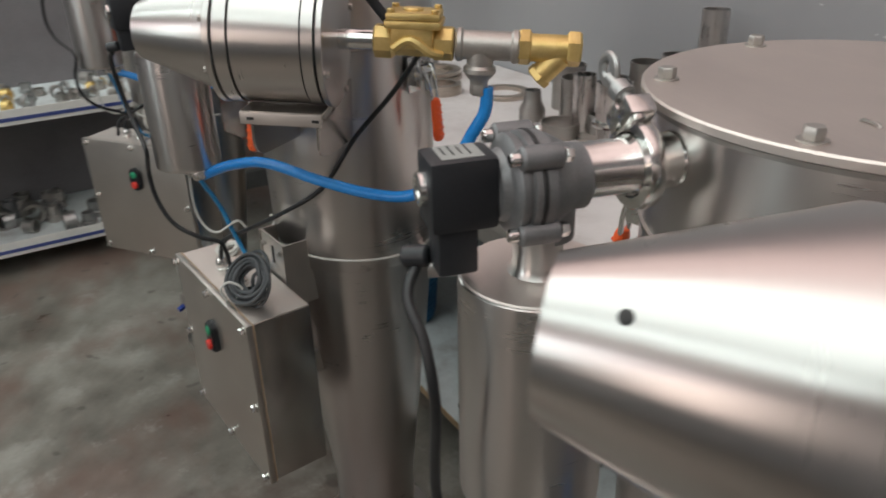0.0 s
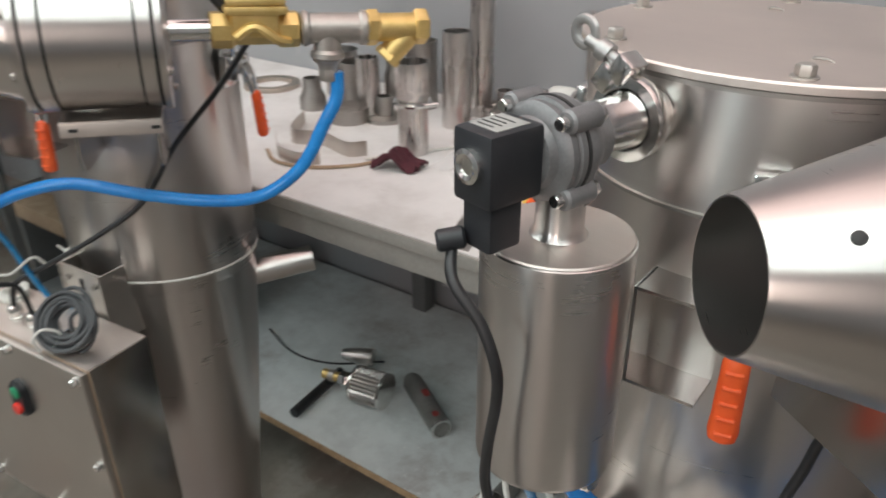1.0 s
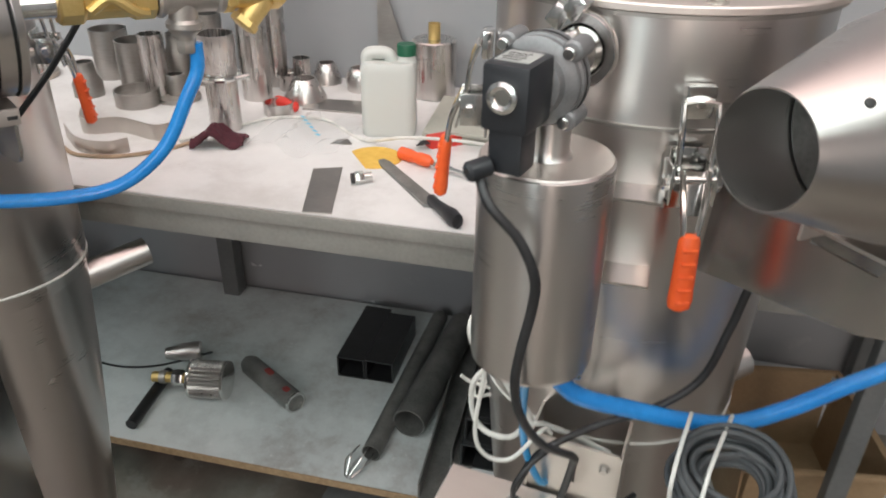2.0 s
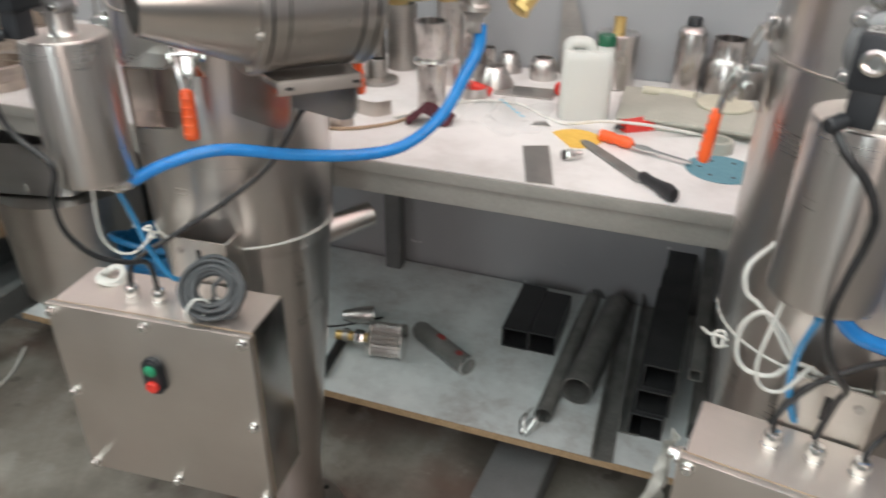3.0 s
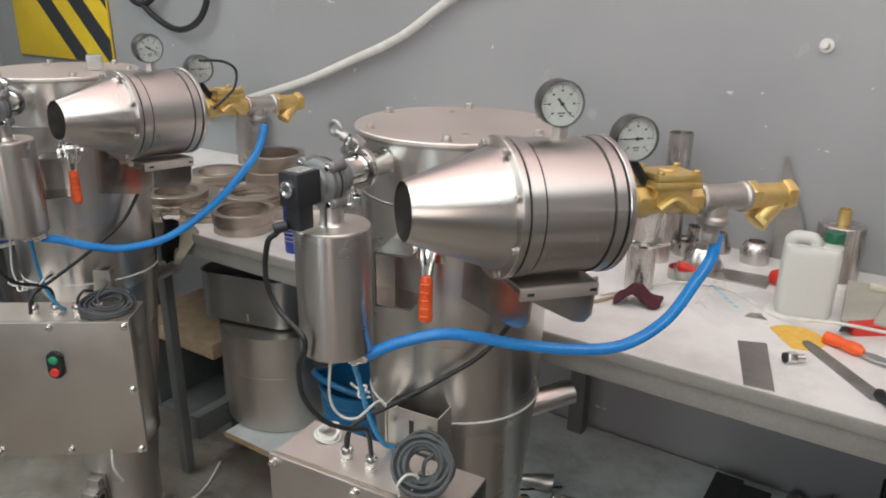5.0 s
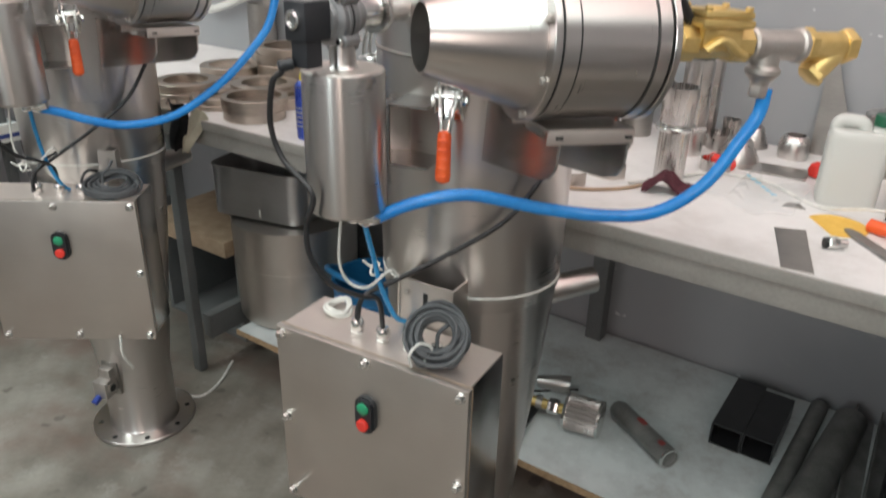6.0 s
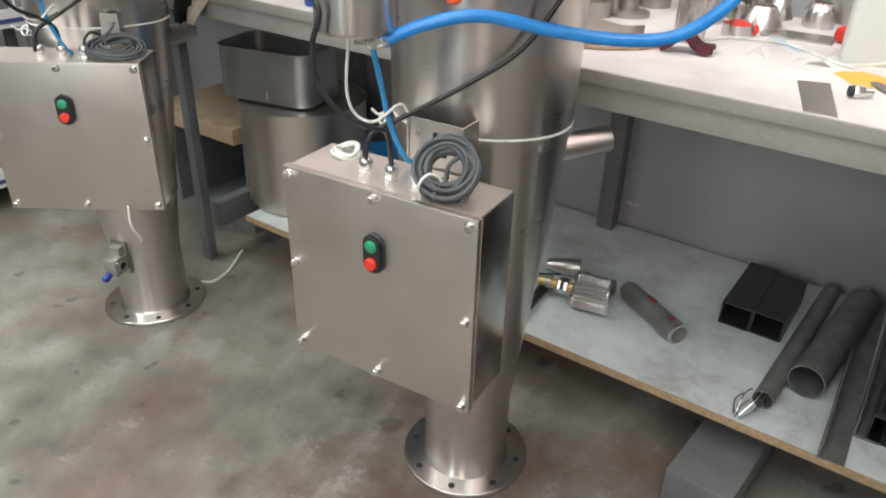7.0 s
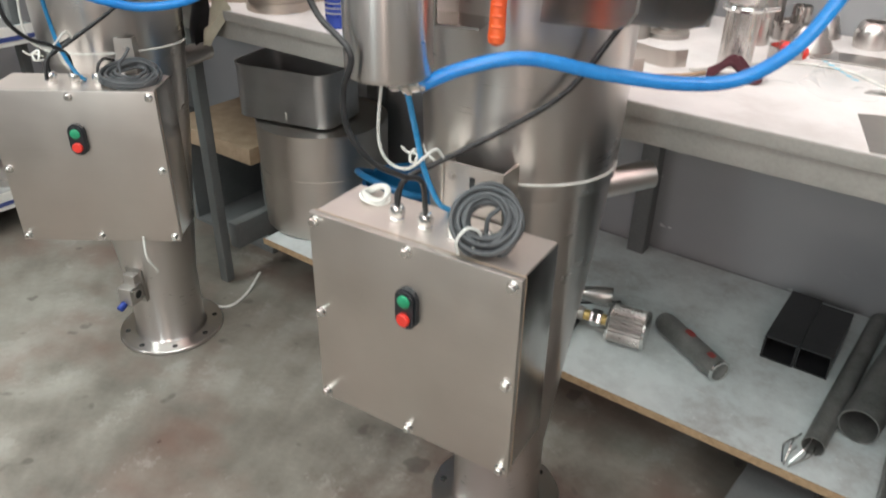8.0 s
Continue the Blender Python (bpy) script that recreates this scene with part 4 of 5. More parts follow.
# pipe flange with fittings low on the far machine's column
an = radians(-111.7)
reg = base_of("clamp_valve", M1 @ pose(0.092 * math.cos(an), 0.092 * math.sin(an), 0.165, 0, 0, -21.7), "small cast steel clamp valve with blue plug on the column", "valve")
part("valve_body", block(0.042, 0.046, 0.05, pose(0.002, -0.032, 0.0), None, 0.004), tee_metal, reg)
part("valve_head", block(0.036, 0.026, 0.03, pose(0, -0.016, 0.046), None, 0.004), tee_metal, reg)
part("valve_plate", block(0.05, 0.012, 0.1, pose(0.002, -0.003, -0.012), None, 0.002), steel_dull, reg, "flat steel back plate")
part("valve_bore", pipe(0.0145, 0.003, 0, 0.004, 24, along((0.023, -0.03, 0.026), (1, 0, 0))), tee_metal, reg)
part("bore_floor", rod(0.0115, 0, 0.002, 20, along((0.0232, -0.03, 0.026), (1, 0, 0))), seal, reg)
for q in (-1, 1):
    part("cap_screw", rod(0.0045, 0, 0.006, 12, along((0.021, -0.0465 if q > 0 else -0.014, 0.026 + 0.017 * q), (1, 0, 0)), None, 0.001), chrome, reg)
part("valve_stem", rod(0.0095, 0, 0.024, 16, along((-0.004, -0.052, 0.004), (-0.1, -0.9, -0.4)), None, 0.002), can_blue, reg, "blue plastic plug")

# ---- things on the bench ----
TOP = BENCH_Z


def jug(m):
    ob = base_of("jug", m, "milky white plastic jug with a green screw cap", "jug")
    w, d, h = 0.112, 0.075, 0.15
    bm = bmesh.new()
    rings = []
    for z, k in ((0, 0.93), (0.006, 0.985), (0.012, 1.0), (0.06, 0.99), (0.135, 1.0), (0.148, 0.97), (0.153, 0.9)):
        rings.append([bm.verts.new((x * k, y * k, z)) for x, y in rounded(w, d, 0.018, 5)])
    for a, b in zip(rings, rings[1:]):
        for i in range(len(a)):
            j = (i + 1) % len(a)
            bm.faces.new((a[i], a[j], b[j], b[i]))
    bm.faces.new(list(reversed(rings[0])))
    bm.faces.new(rings[-1])
    part("body", bm, jug_plastic, ob)
    grip = tube([(-0.042, 0, 0.14), (-0.043, 0, 0.158), (-0.036, 0, 0.166), (-0.02, 0, 0.1675), (-0.004, 0, 0.166), (0.004, 0, 0.158), (0.005, 0, 0.14)], 0.0135, 14, 6)
    part("handle", grip, jug_plastic, ob, "moulded carrying handle")
    part("neck", lathe([(0.021, 0.15), (0.018, 0.158), (0.0175, 0.17)], 24, pose(0.037, 0, 0), None, True), jug_plastic, ob)
    cap = lathe([(0.0195, 0.164), (0.0195, 0.183), (0.018, 0.186), (0.0005, 0.186)], 24, pose(0.037, 0, 0))
    part("cap", cap, dark_green, ob, "dark green screw cap")
    return ob


jug(pose(0.54, 0.64, TOP, 0, 0, 12))


def canister(m, r, h, nr, nh):
    ob = base_of("steel_canister", m, "plain steel canister with a short brass-coloured neck", "canister")
    part("body", rod(r, 0, h, 40, I4, None, 0.003), steel_vertical, ob)
    part("neck", pipe(nr, 0.003, h, h + nh, 24), brass, ob)
    return ob


canister(pose(0.57, 0.905, TOP), 0.052, 0.135, 0.014, 0.036)


def spray_can(m, r, h, body, cap, label, band=None):
    ob = base_of("spray_can", m, label, "spray can")
    part("body", lathe([(r * 0.94, 0), (r, 0.004), (r, h * 0.8), (r * 0.96, h * 0.82), (r * 0.7, h * 0.88), (r * 0.55, h * 0.89)], 32, I4, None, True), body, ob)
    part("cap", lathe([(r * 0.52, h * 0.885), (r * 0.5, h * 0.97), (r * 0.42, h)], 24, I4, None, True), cap, ob)
    part("rim", loop_lathe([(r * 0.9, h * 0.8), (r * 1.03, h * 0.8), (r * 1.03, h * 0.815), (r * 0.9, h * 0.815)], 32), chrome, ob)
    if band:
        part("print_band", loop_lathe([(r + 0.0004, h * 0.14), (r + 0.0008, h * 0.14), (r + 0.0008, h * 0.6), (r + 0.0004, h * 0.6)], 32), band, ob)
        bars = bmesh.new()
        for k in range(5):
            loop_lathe([(r + 0.0009, h * (0.2 + 0.07 * k)), (r + 0.0014, h * (0.2 + 0.07 * k)), (r + 0.0014, h * (0.22 + 0.07 * k)), (r + 0.0009, h * (0.22 + 0.07 * k))], 20, I4, bars)
        part("print_lines", bars, dial_white, ob)
    return ob


spray_can(pose(0.745, 0.925, TOP), 0.034, 0.182, steel_vertical, black_plastic, "bare silver spray can with a black nozzle")
spray_can(pose(-0.622, 0.292, TOP), 0.026, 0.16, can_blue, can_yellow, "blue and yellow spray can with printed lines", can_blue)


def reducer(m, profile, label, mat=None, wall=0.003):
    inner = [(r - wall, z) for r, z in reversed(profile)]
    return thing("pipe_reducer", loop_lathe(profile + inner, 36), mat or steel_vertical, label, "pipe fitting", "loose pipe fittings", "", m)


def straight(r, h):
    return [(r, 0), (r, h)]


CONE = [(0.038, 0), (0.038, 0.006), (0.024, 0.046), (0.021, 0.05)]
WIDE_CONE = [(0.05, 0), (0.05, 0.008), (0.029, 0.048), (0.026, 0.052)]
reducer(pose(0.836, 0.942, TOP), [(0.051, 0), (0.051, 0.075), (0.044, 0.088), (0.041, 0.095), (0.041, 0.135)], "stepped steel pipe reducer standing on the bench")
reducer(pose(0.287, 0.79, TOP), WIDE_CONE, "conical steel pipe reducer standing on the bench")
reducer(pose(0.388, 0.9, TOP), [(0.034, 0), (0.037, 0.03), (0.03, 0.05), (0.024, 0.055)], "rounded steel pipe reducer standing on the bench")
reducer(pose(0.285, 0.935, TOP), CONE, "conical steel pipe reducer standing on the bench")
reducer(pose(0.222, 0.86, TOP), [(0.03, 0), (0.03, 0.03), (0.036, 0.032), (0.036, 0.04)], "short steel pipe ferrule on the bench")
reducer(pose(0.172, 0.885, TOP), straight(0.03, 0.31), "tall plain steel tube standing against the wall")
reducer(pose(0.238, 0.891, TOP), straight(0.021, 0.07), "short plain steel tube standing on the bench")
reducer(pose(0.173, 0.775, TOP), straight(0.034, 0.225), "plain steel tube standing on the bench")
reducer(pose(-0.046, 0.71, TOP), straight(0.028, 0.15), "plain steel tube standing on the bench")
reducer(pose(0.008, 0.859, TOP), straight(0.04, 0.17), "dull steel tube standing by the wall", steel_dull)
reducer(pose(0.267, 0.686, TOP), straight(0.034, 0.026), "short ring of steel pipe on the bench")
reducer(pose(-0.07, 0.66, TOP), straight(0.05, 0.035), "wide ring of grey steel pipe on the bench", steel_dull)
reducer(pose(-0.125, 0.76, TOP), straight(0.045, 0.12), "wide ring of dull steel pipe on the bench", steel_dull)
reducer(pose(-0.067, 0.844, TOP), [(0.03, 0), (0.03, 0.08), (0.024, 0.09), (0.024, 0.12)], "stepped steel pipe fitting by the wall", steel_dull)
reducer(pose(-0.216, 0.685, TOP), [(0.034, 0), (0.034, 0.03), (0.024, 0.05), (0.022, 0.08)], "small stepped steel fitting on the bench", steel_dull)
reducer(pose(0.0, 0.715, TOP), [(0.05, 0), (0.05, 0.01), (0.022, 0.014), (0.022, 0.055), (0.02, 0.06)], "steel flange with a short neck on the bench", steel_dull)
reducer(pose(-0.251, 0.839, TOP), straight(0.045, 0.12), "dull steel tube standing by the wall", steel_dull)
reducer(pose(0.989, 0.931, TOP), straight(0.035, 0.15), "plain steel tube standing by the wall", steel_dull)


def clamped_pipe(m):
    ob = base_of("clamped_pipe", m, "polished steel pipe with a clamp ring, standing on the bench", "pipe fitting")
    part("lower_pipe", pipe(0.0325, 0.002, 0, 0.11, 36), steel_vertical, ob)
    part("upper_pipe", loop_lathe([(0.033, 0.118), (0.0355, 0.124), (0.0355, 0.17), (0.038, 0.176), (0.0375, 0.2), (0.0345, 0.2), (0.033, 0.12)], 36), steel_vertical, ob)
    part("clamp_ring", loop_lathe([(0.03, 0.107), (0.041, 0.109), (0.043, 0.114), (0.041, 0.119), (0.03, 0.121)], 36), chrome, ob)
    part("clamp_screw", rod(0.005, 0, 0.03, 12, along((0.04, -0.012, 0.114), (0.6, 0.7, 0.05)), None, 0.001), chrome, ob)
    return ob


clamped_pipe(pose(0.2, 0.568, TOP))

# flange rings between the machines
FLANGES = ((-0.869, 0.343, 0.0, 0.083, 0.06, 0.024), (-0.87, 0.342, 0.025, 0.084, 0.06, 0.018), (-0.864, 0.341, 0.044, 0.088, 0.072, 0.016), (-0.921, 0.492, 0.0, 0.085, 0.06, 0.03), (-1.049, 0.379, 0.0, 0.09, 0.06, 0.014), (-1.053, 0.383, 0.015, 0.088, 0.06, 0.014), (-1.271, 0.475, 0.0, 0.1, 0.06, 0.012), (-1.17, 0.762, 0.0, 0.1, 0.08, 0.05), (-1.179, 0.766, 0.051, 0.1, 0.08, 0.03), (-1.162, 0.763, 0.082, 0.1, 0.08, 0.024), (-1.024, 0.54, 0.0, 0.105, 0.07, 0.012), (-1.033, 0.549, 0.013, 0.1, 0.07, 0.012), (-1.189, 0.391, 0.0, 0.1, 0.062, 0.012), (-1.198, 0.381, 0.013, 0.1, 0.062, 0.012), (-1.216, 0.539, 0.0, 0.1, 0.062, 0.014), (-1.015, 0.755, 0.0, 0.08, 0.05, 0.012), (-0.691, 0.423, 0.0, 0.05, 0.036, 0.004), (-1.362, 0.681, 0.0, 0.1, 0.07, 0.03), (-0.794, 0.553, 0.0, 0.075, 0.05, 0.014), (-0.771, 0.716, 0.0, 0.09, 0.06, 0.012), (-0.78, 0.725, 0.013, 0.085, 0.06, 0.012), (-0.931, 0.688, 0.0, 0.07, 0.045, 0.03), (-1.042, 0.54, 0.026, 0.1, 0.068, 0.012), (-1.215, 0.39, 0.026, 0.095, 0.065, 0.02), (-1.106, 0.288, 0.0, 0.07, 0.045, 0.012), (-0.594, 0.637, 0.0, 0.06, 0.04, 0.03), (-0.465, 0.773, 0.0, 0.08, 0.055, 0.012))
for x, y, z, r, q, h in FLANGES:
    thing("pipe_flange", loop_lathe([(q, 0), (r - 0.001, 0), (r, 0.001), (r, h - 0.001), (r - 0.001, h), (q, h)], 44), ring_metal, "flat round steel flange ring stacked on the bench", "flange", "flange rings on the bench", "", pose(x, y, TOP + z))
reducer(pose(-1.46, 0.925, TOP), straight(0.05, 0.2), "upright dull steel tube by the wall", steel_dull)
reducer(pose(-0.922, 0.791, TOP), straight(0.03, 0.08), "short dull steel tube by the wall", steel_dull)


def file_tool(a, b, c):
    a, b, c = Vector(a), Vector(b), Vector(c)
    d = (b - a).normalized()
    ob = base_of("hand_file", Matrix.Translation(a) @ Matrix.Rotation(math.atan2(d.y, d.x), 4, "Z"), "long flat metal file with a black and red handle", "file")
    n, k = (b - a).length, (c - b).length
    part("blade", plate([(0, -0.006), (0.02, -0.011), (n, -0.014), (n + 0.012, 0), (n, 0.014), (0.02, 0.011), (0, 0.006)], 0.006), raw_tube, ob, "flat cut steel blade")
    hd = along((n - 0.004, 0, 0.0105), (1, 0, 0.03))
    part("handle", lathe([(0.009, 0), (0.012, 0.008), (0.0105, 0.03), (0.013, k * 0.6), (0.0165, k * 0.85), (0.013, k + 0.002), (0.004, k + 0.006)], 20, hd @ Matrix.Diagonal((0.75, 1, 1, 1)), None, True), black_plastic, ob, "black moulded handle")
    part("inlay", block(0.02, 0.006, 0.003, pose(n + k * 0.8, 0, 0.021), None, 0.001), red_plastic, ob)
    return ob


file_tool((0.572, 0.477, TOP), (0.711, 0.317, TOP), (0.781, 0.250, TOP))


def screwdriver(m):
    ob = base_of("screwdriver", m, "broad scraper screwdriver with an orange-red handle", "screwdriver")
    part("handle", lathe([(0.006, 0), (0.0125, 0.004), (0.0125, 0.03), (0.01, 0.04), (0.0125, 0.052), (0.012, 0.07), (0.006, 0.08)], 20, along((0, 0, 0.0126), (1, 0, 0)), None, True), orange_grip, ob, "orange-red plastic handle")
    part("shaft", plate([(0.075, -0.004), (0.095, -0.013), (0.11, -0.013), (0.125, -0.006), (0.21, -0.004), (0.21, 0.004), (0.125, 0.006), (0.11, 0.013), (0.095, 0.013), (0.075, 0.004)], 0.003, pose(0, 0, 0.009)), chrome, ob)
    return ob


screwdriver(pose(0.601, 0.504, TOP, 0, 0, -24))


def box_knife(m):
    ob = base_of("utility_knife", m, "red plastic utility knife lying on the bench", "knife")
    part("handle", plate([(0, -0.012), (0.03, -0.015), (0.1, -0.02), (0.118, -0.012), (0.118, 0.014), (0.09, 0.018), (0, 0.012)], 0.022), red_plastic, ob)
    part("blade", plate([(-0.03, -0.008), (0.004, -0.01), (0.004, 0.01), (-0.012, 0.01)], 0.002, pose(0, 0, 0.01)), black_plastic, ob)
    return ob


box_knife(pose(0.64, 0.575, TOP, 0, 0, 40))
thing("red_tool_handle", lathe([(0.004, 0), (0.012, 0.005), (0.014, 0.03), (0.01, 0.05), (0.012, 0.07), (0.005, 0.076)], 18, along((0, 0, 0.0142), (1, 0, 0)), None, True), red_plastic, "short red plastic tool handle on the bench", "tool", "", "", pose(0.241, 0.729, TOP, 0, 0, -30))
thing("red_ball_knob", lathe([(0.006, 0), (0.017, 0.006), (0.02, 0.018), (0.016, 0.03), (0.006, 0.036)], 24, I4, None, True), red_plastic, "round red plastic knob on the bench", "knob", "", "", pose(0.465, 0.772, TOP))

half = [(0.055 * math.cos(radians(a)), 0.055 * math.sin(radians(a))) for a in range(-35, 225, 10)]
thing("yellow_abrasive_disc", plate(half, 0.0015), abrasive_yellow, "torn half of a yellow abrasive disc", "abrasive disc", "", "", pose(0.552, 0.493, TOP, 0, 0, -54))
disc = base_of("blue_abrasive_disc", pose(0.85, 0.43, TOP), "round blue abrasive disc with dust holes", "abrasive disc")
part("sheet", rod(0.069, 0, 0.0016, 40), abrasive_blue, disc)
for k in range(6):
    a = radians(60 * k)
    part("dust_hole", rod(0.0042, 0.0017, 0.002, 12, pose(0.042 * math.cos(a), 0.042 * math.sin(a), 0)), seal, disc)
thing("tape_roll", loop_lathe([(0.022, 0), (0.032, 0), (0.032, 0.024), (0.022, 0.024)], 32), board_grey, "small grey roll of tape on the bench", "tape", "", "", pose(0.835, 0.531, TOP))
thing("metal_plate", plate([(0.459, 0.41), (0.51, 0.43), (0.559, 0.243), (0.509, 0.237)], 0.002), steel_dull, "thin grey rectangular steel plate on the bench", "metal plate", "", "", pose(0, 0, TOP))
thing("metal_offcut", plate([(-0.02, -0.012), (0.024, -0.004), (0.006, 0.022), (-0.014, 0.016)], 0.0015), steel_dull, "small offcut of grey sheet steel", "metal plate", "", "", pose(0.464, 0.550, TOP))
ft = base_of("pipe_fitting", pose(0.566, 0.374, TOP), "small nickel compression fitting on the bench", "pipe fitting")
part("nut", hexagon(0.0115, -0.012, 0.006, along((0, 0, 0.0115), (0.7, 0.4, 0))), chrome, ft)
part("thread", rod(0.008, 0.006, 0.02, 16, along((0, 0, 0.0115), (0.7, 0.4, 0))), chrome, ft)
part("ring", rod(0.0095, -0.018, -0.012, 16, along((0, 0, 0.0115), (0.7, 0.4, 0))), seal, ft)


def pad(m):
    bm = bmesh.new()
    n = 10
    grid = [[None] * (n + 1) for _ in range(n + 1)]
    for i in range(n + 1):
        for j in range(n + 1):
            x, y = i / n - 0.5, j / n - 0.5
            fold = 0.03 * math.exp(-((x + 0.1) * 5) ** 2) + 0.012 * math.sin(9 * y + 4 * x) ** 2 + 0.012 * (noise.noise(Vector((x * 4, y * 4, 2))) + 0.6)
            grid[i][j] = bm.verts.new((x * 0.12, y * 0.075 + 0.02 * x, 0.004 + max(0, fold)))
    for i in range(n):
        for j in range(n):
            bm.faces.new((grid[i][j], grid[i + 1][j], grid[i + 1][j + 1], grid[i][j + 1])).smooth = True
    ext = bmesh.ops.extrude_face_region(bm, geom=bm.faces[:])
    for v in [g for g in ext["geom"] if isinstance(g, bmesh.types.BMVert)]:
        v.co.z = max(0.0, v.co.z - 0.008)
    return thing("scouring_pad", bm, cloth_red, "folded maroon scouring pad on the bench", "pad", "", "", m)


pad(pose(0.233, 0.475, TOP, 0, 0, 8) @ Matrix.Scale(0.8, 4))


def strap(points, height, label):
    """Thin bent strip of sheet steel standing on its edge."""
    pts = glide(points, 5)
    bm = bmesh.new()
    rows = []
    for i, q in enumerate(pts):
        d = (pts[min(i + 1, len(pts) - 1)] - pts[max(i - 1, 0)]).normalized()
        s = Vector((-d.y, d.x, 0)) * 0.0009
        rows.append([bm.verts.new(q + s), bm.verts.new(q - s), bm.verts.new(q - s + Vector((0, 0, height))), bm.verts.new(q + s + Vector((0, 0, height)))])
    for a, b in zip(rows, rows[1:]):
        for k in range(4):
            j = (k + 1) % 4
            bm.faces.new((a[k], a[j], b[j], b[k]))
    bm.faces.new(rows[0])
    bm.faces.new(list(reversed(rows[-1])))
    return thing("steel_strap", bm, steel_sheet, label, "steel strap", "bent steel straps", "", None)


strap([(-0.143, 0.579, TOP), (-0.070, 0.463, TOP), (0.006, 0.486, TOP), (0.096, 0.464, TOP), (0.129, 0.494, TOP)], 0.034, "bent strip of thin sheet steel standing on edge")
strap([(-0.089, 0.434, TOP), (-0.014, 0.373, TOP), (0.053, 0.367, TOP), (0.081, 0.397, TOP)], 0.03, "bent strip of thin sheet steel standing on edge")
thing("steel_band", tube([(-0.070, 0.388, TOP + 0.004), (-0.004, 0.350, TOP + 0.004), (0.081, 0.364, TOP + 0.004), (0.148, 0.420, TOP + 0.004), (0.177, 0.469, TOP + 0.004)], 0.004, 8, 6), plywood, "curved light brown strip lying on the bench", "strip")
thing("bench_cable", tube([(0.148, 0.467, TOP + 0.004), (0.214, 0.565, TOP + 0.004), (0.275, 0.644, TOP + 0.004), (0.385, 0.662, TOP + 0.004), (0.504, 0.570, TOP + 0.004), (0.602, 0.539, TOP + 0.03), (0.700, 0.560, TOP + 0.026), (0.818, 0.607, TOP + 0.004), (0.947, 0.655, TOP + 0.004), (1.097, 0.647, TOP + 0.004)], 0.0034, 8, 8), white_wire, "thin white cable lying across the bench", "cable")

board = base_of("grey_board", pose(0.758, 0.733, TOP, 0, 0, 3), "flat grey board with a round plate and felt piece", "board")
part("panel", block(0.29, 0.25, 0.02, I4, None, 0.004), board_grey, board)
part("under_panel", block(0.27, 0.2, 0.008, pose(0.06, -0.05, 0.02, 0, 0, -8), None, 0.003), board_grey, board)
part("round_plate", rod(0.062, 0.028, 0.036, 40, pose(0.085, 0.01, 0), None, 0.002), stone_pale, board, "pale round plate")
part("felt_strip", tube([(-0.1, 0.08, 0.026), (-0.04, 0.075, 0.026), (0.02, 0.055, 0.03)], 0.011, 10, 6), stone_pale, board, "pale felt strip")
tri = base_of("triangular_plate", pose(0.450, 0.961, TOP, -3), "thin triangular grey steel plate leaning on the wall", "metal plate")
part("sheet", plate([(-0.035, 0.0), (0.07, 0.0), (0.028, 0.1), (-0.032, 0.265), (-0.04, 0.265)], 0.002, pose(0, 0, 0, 90)), steel_dull, tri)
thing("flat_steel_plate", plate([(-0.07, -0.035), (0.075, -0.03), (0.07, 0.05), (-0.065, 0.04)], 0.004), steel_dull, "flat grey steel plate lying on the bench", "metal plate", "", "", pose(0.377, 0.756, TOP))


def film_sheet(m):
    bm = bmesh.new()
    n = 14
    g = []
    for i in range(n + 1):
        g.append([bm.verts.new((0.19 * (i / n - 0.5), 0.2 * (j / n - 0.5) + 0.03 * math.sin(i * 0.5), 0.003 + 0.02 * max(0, noise.noise(Vector((i * 0.4, j * 0.4, 5)))) + (0.02 if i in (5, 6) else 0) * abs(math.sin(j)))) for j in range(n + 1)])
    for i in range(n):
        for j in range(n):
            bm.faces.new((g[i][j], g[i + 1][j], g[i + 1][j + 1], g[i][j + 1]))
    ob = base_of("plastic_bag", m, "crumpled clear plastic bag with pale blue print", "plastic bag")
    part("sheet", bm, film_plastic, ob)
    bars = bmesh.new()
    for k in range(6):
        block(0.012, 0.006, 0.0004, pose(-0.02 + 0.014 * k, 0.03 - 0.018 * k, 0.027, 0, 0, -40 + 12 * (k % 3)), bars)
    part("print", bars, paint_blue, ob)
    return ob


film_sheet(pose(0.378, 0.576, TOP))

# ---- things on the lower shelf ----
SZ = SHELF_Z - 0.002


def square_tube(m, w, h, n, wall=0.004, mat=None, label="black square steel tube lying on the shelf"):
    bm = bmesh.new()
    out = [(-w / 2, 0), (w / 2, 0), (w / 2, h), (-w / 2, h)]
    inn = [(-w / 2 + wall, wall), (w / 2 - wall, wall), (w / 2 - wall, h - wall), (-w / 2 + wall, h - wall)]
    v = {}
    for e, y in enumerate((0, n)):
        for k in range(4):
            v[e, 0, k] = bm.verts.new((out[k][0], y, out[k][1]))
            v[e, 1, k] = bm.verts.new((inn[k][0], y, inn[k][1]))
    for k in range(4):
        j = (k + 1) % 4
        for s in (0, 1):
            bm.faces.new((v[0, s, k], v[0, s, j], v[1, s, j], v[1, s, k]))
        for e in (0, 1):
            bm.faces.new((v[e, 0, k], v[e, 0, j], v[e, 1, j], v[e, 1, k]))
    return thing("square_tube", bm, mat or mill_steel, label, "steel tube", "square tubes on the shelf", "", m)


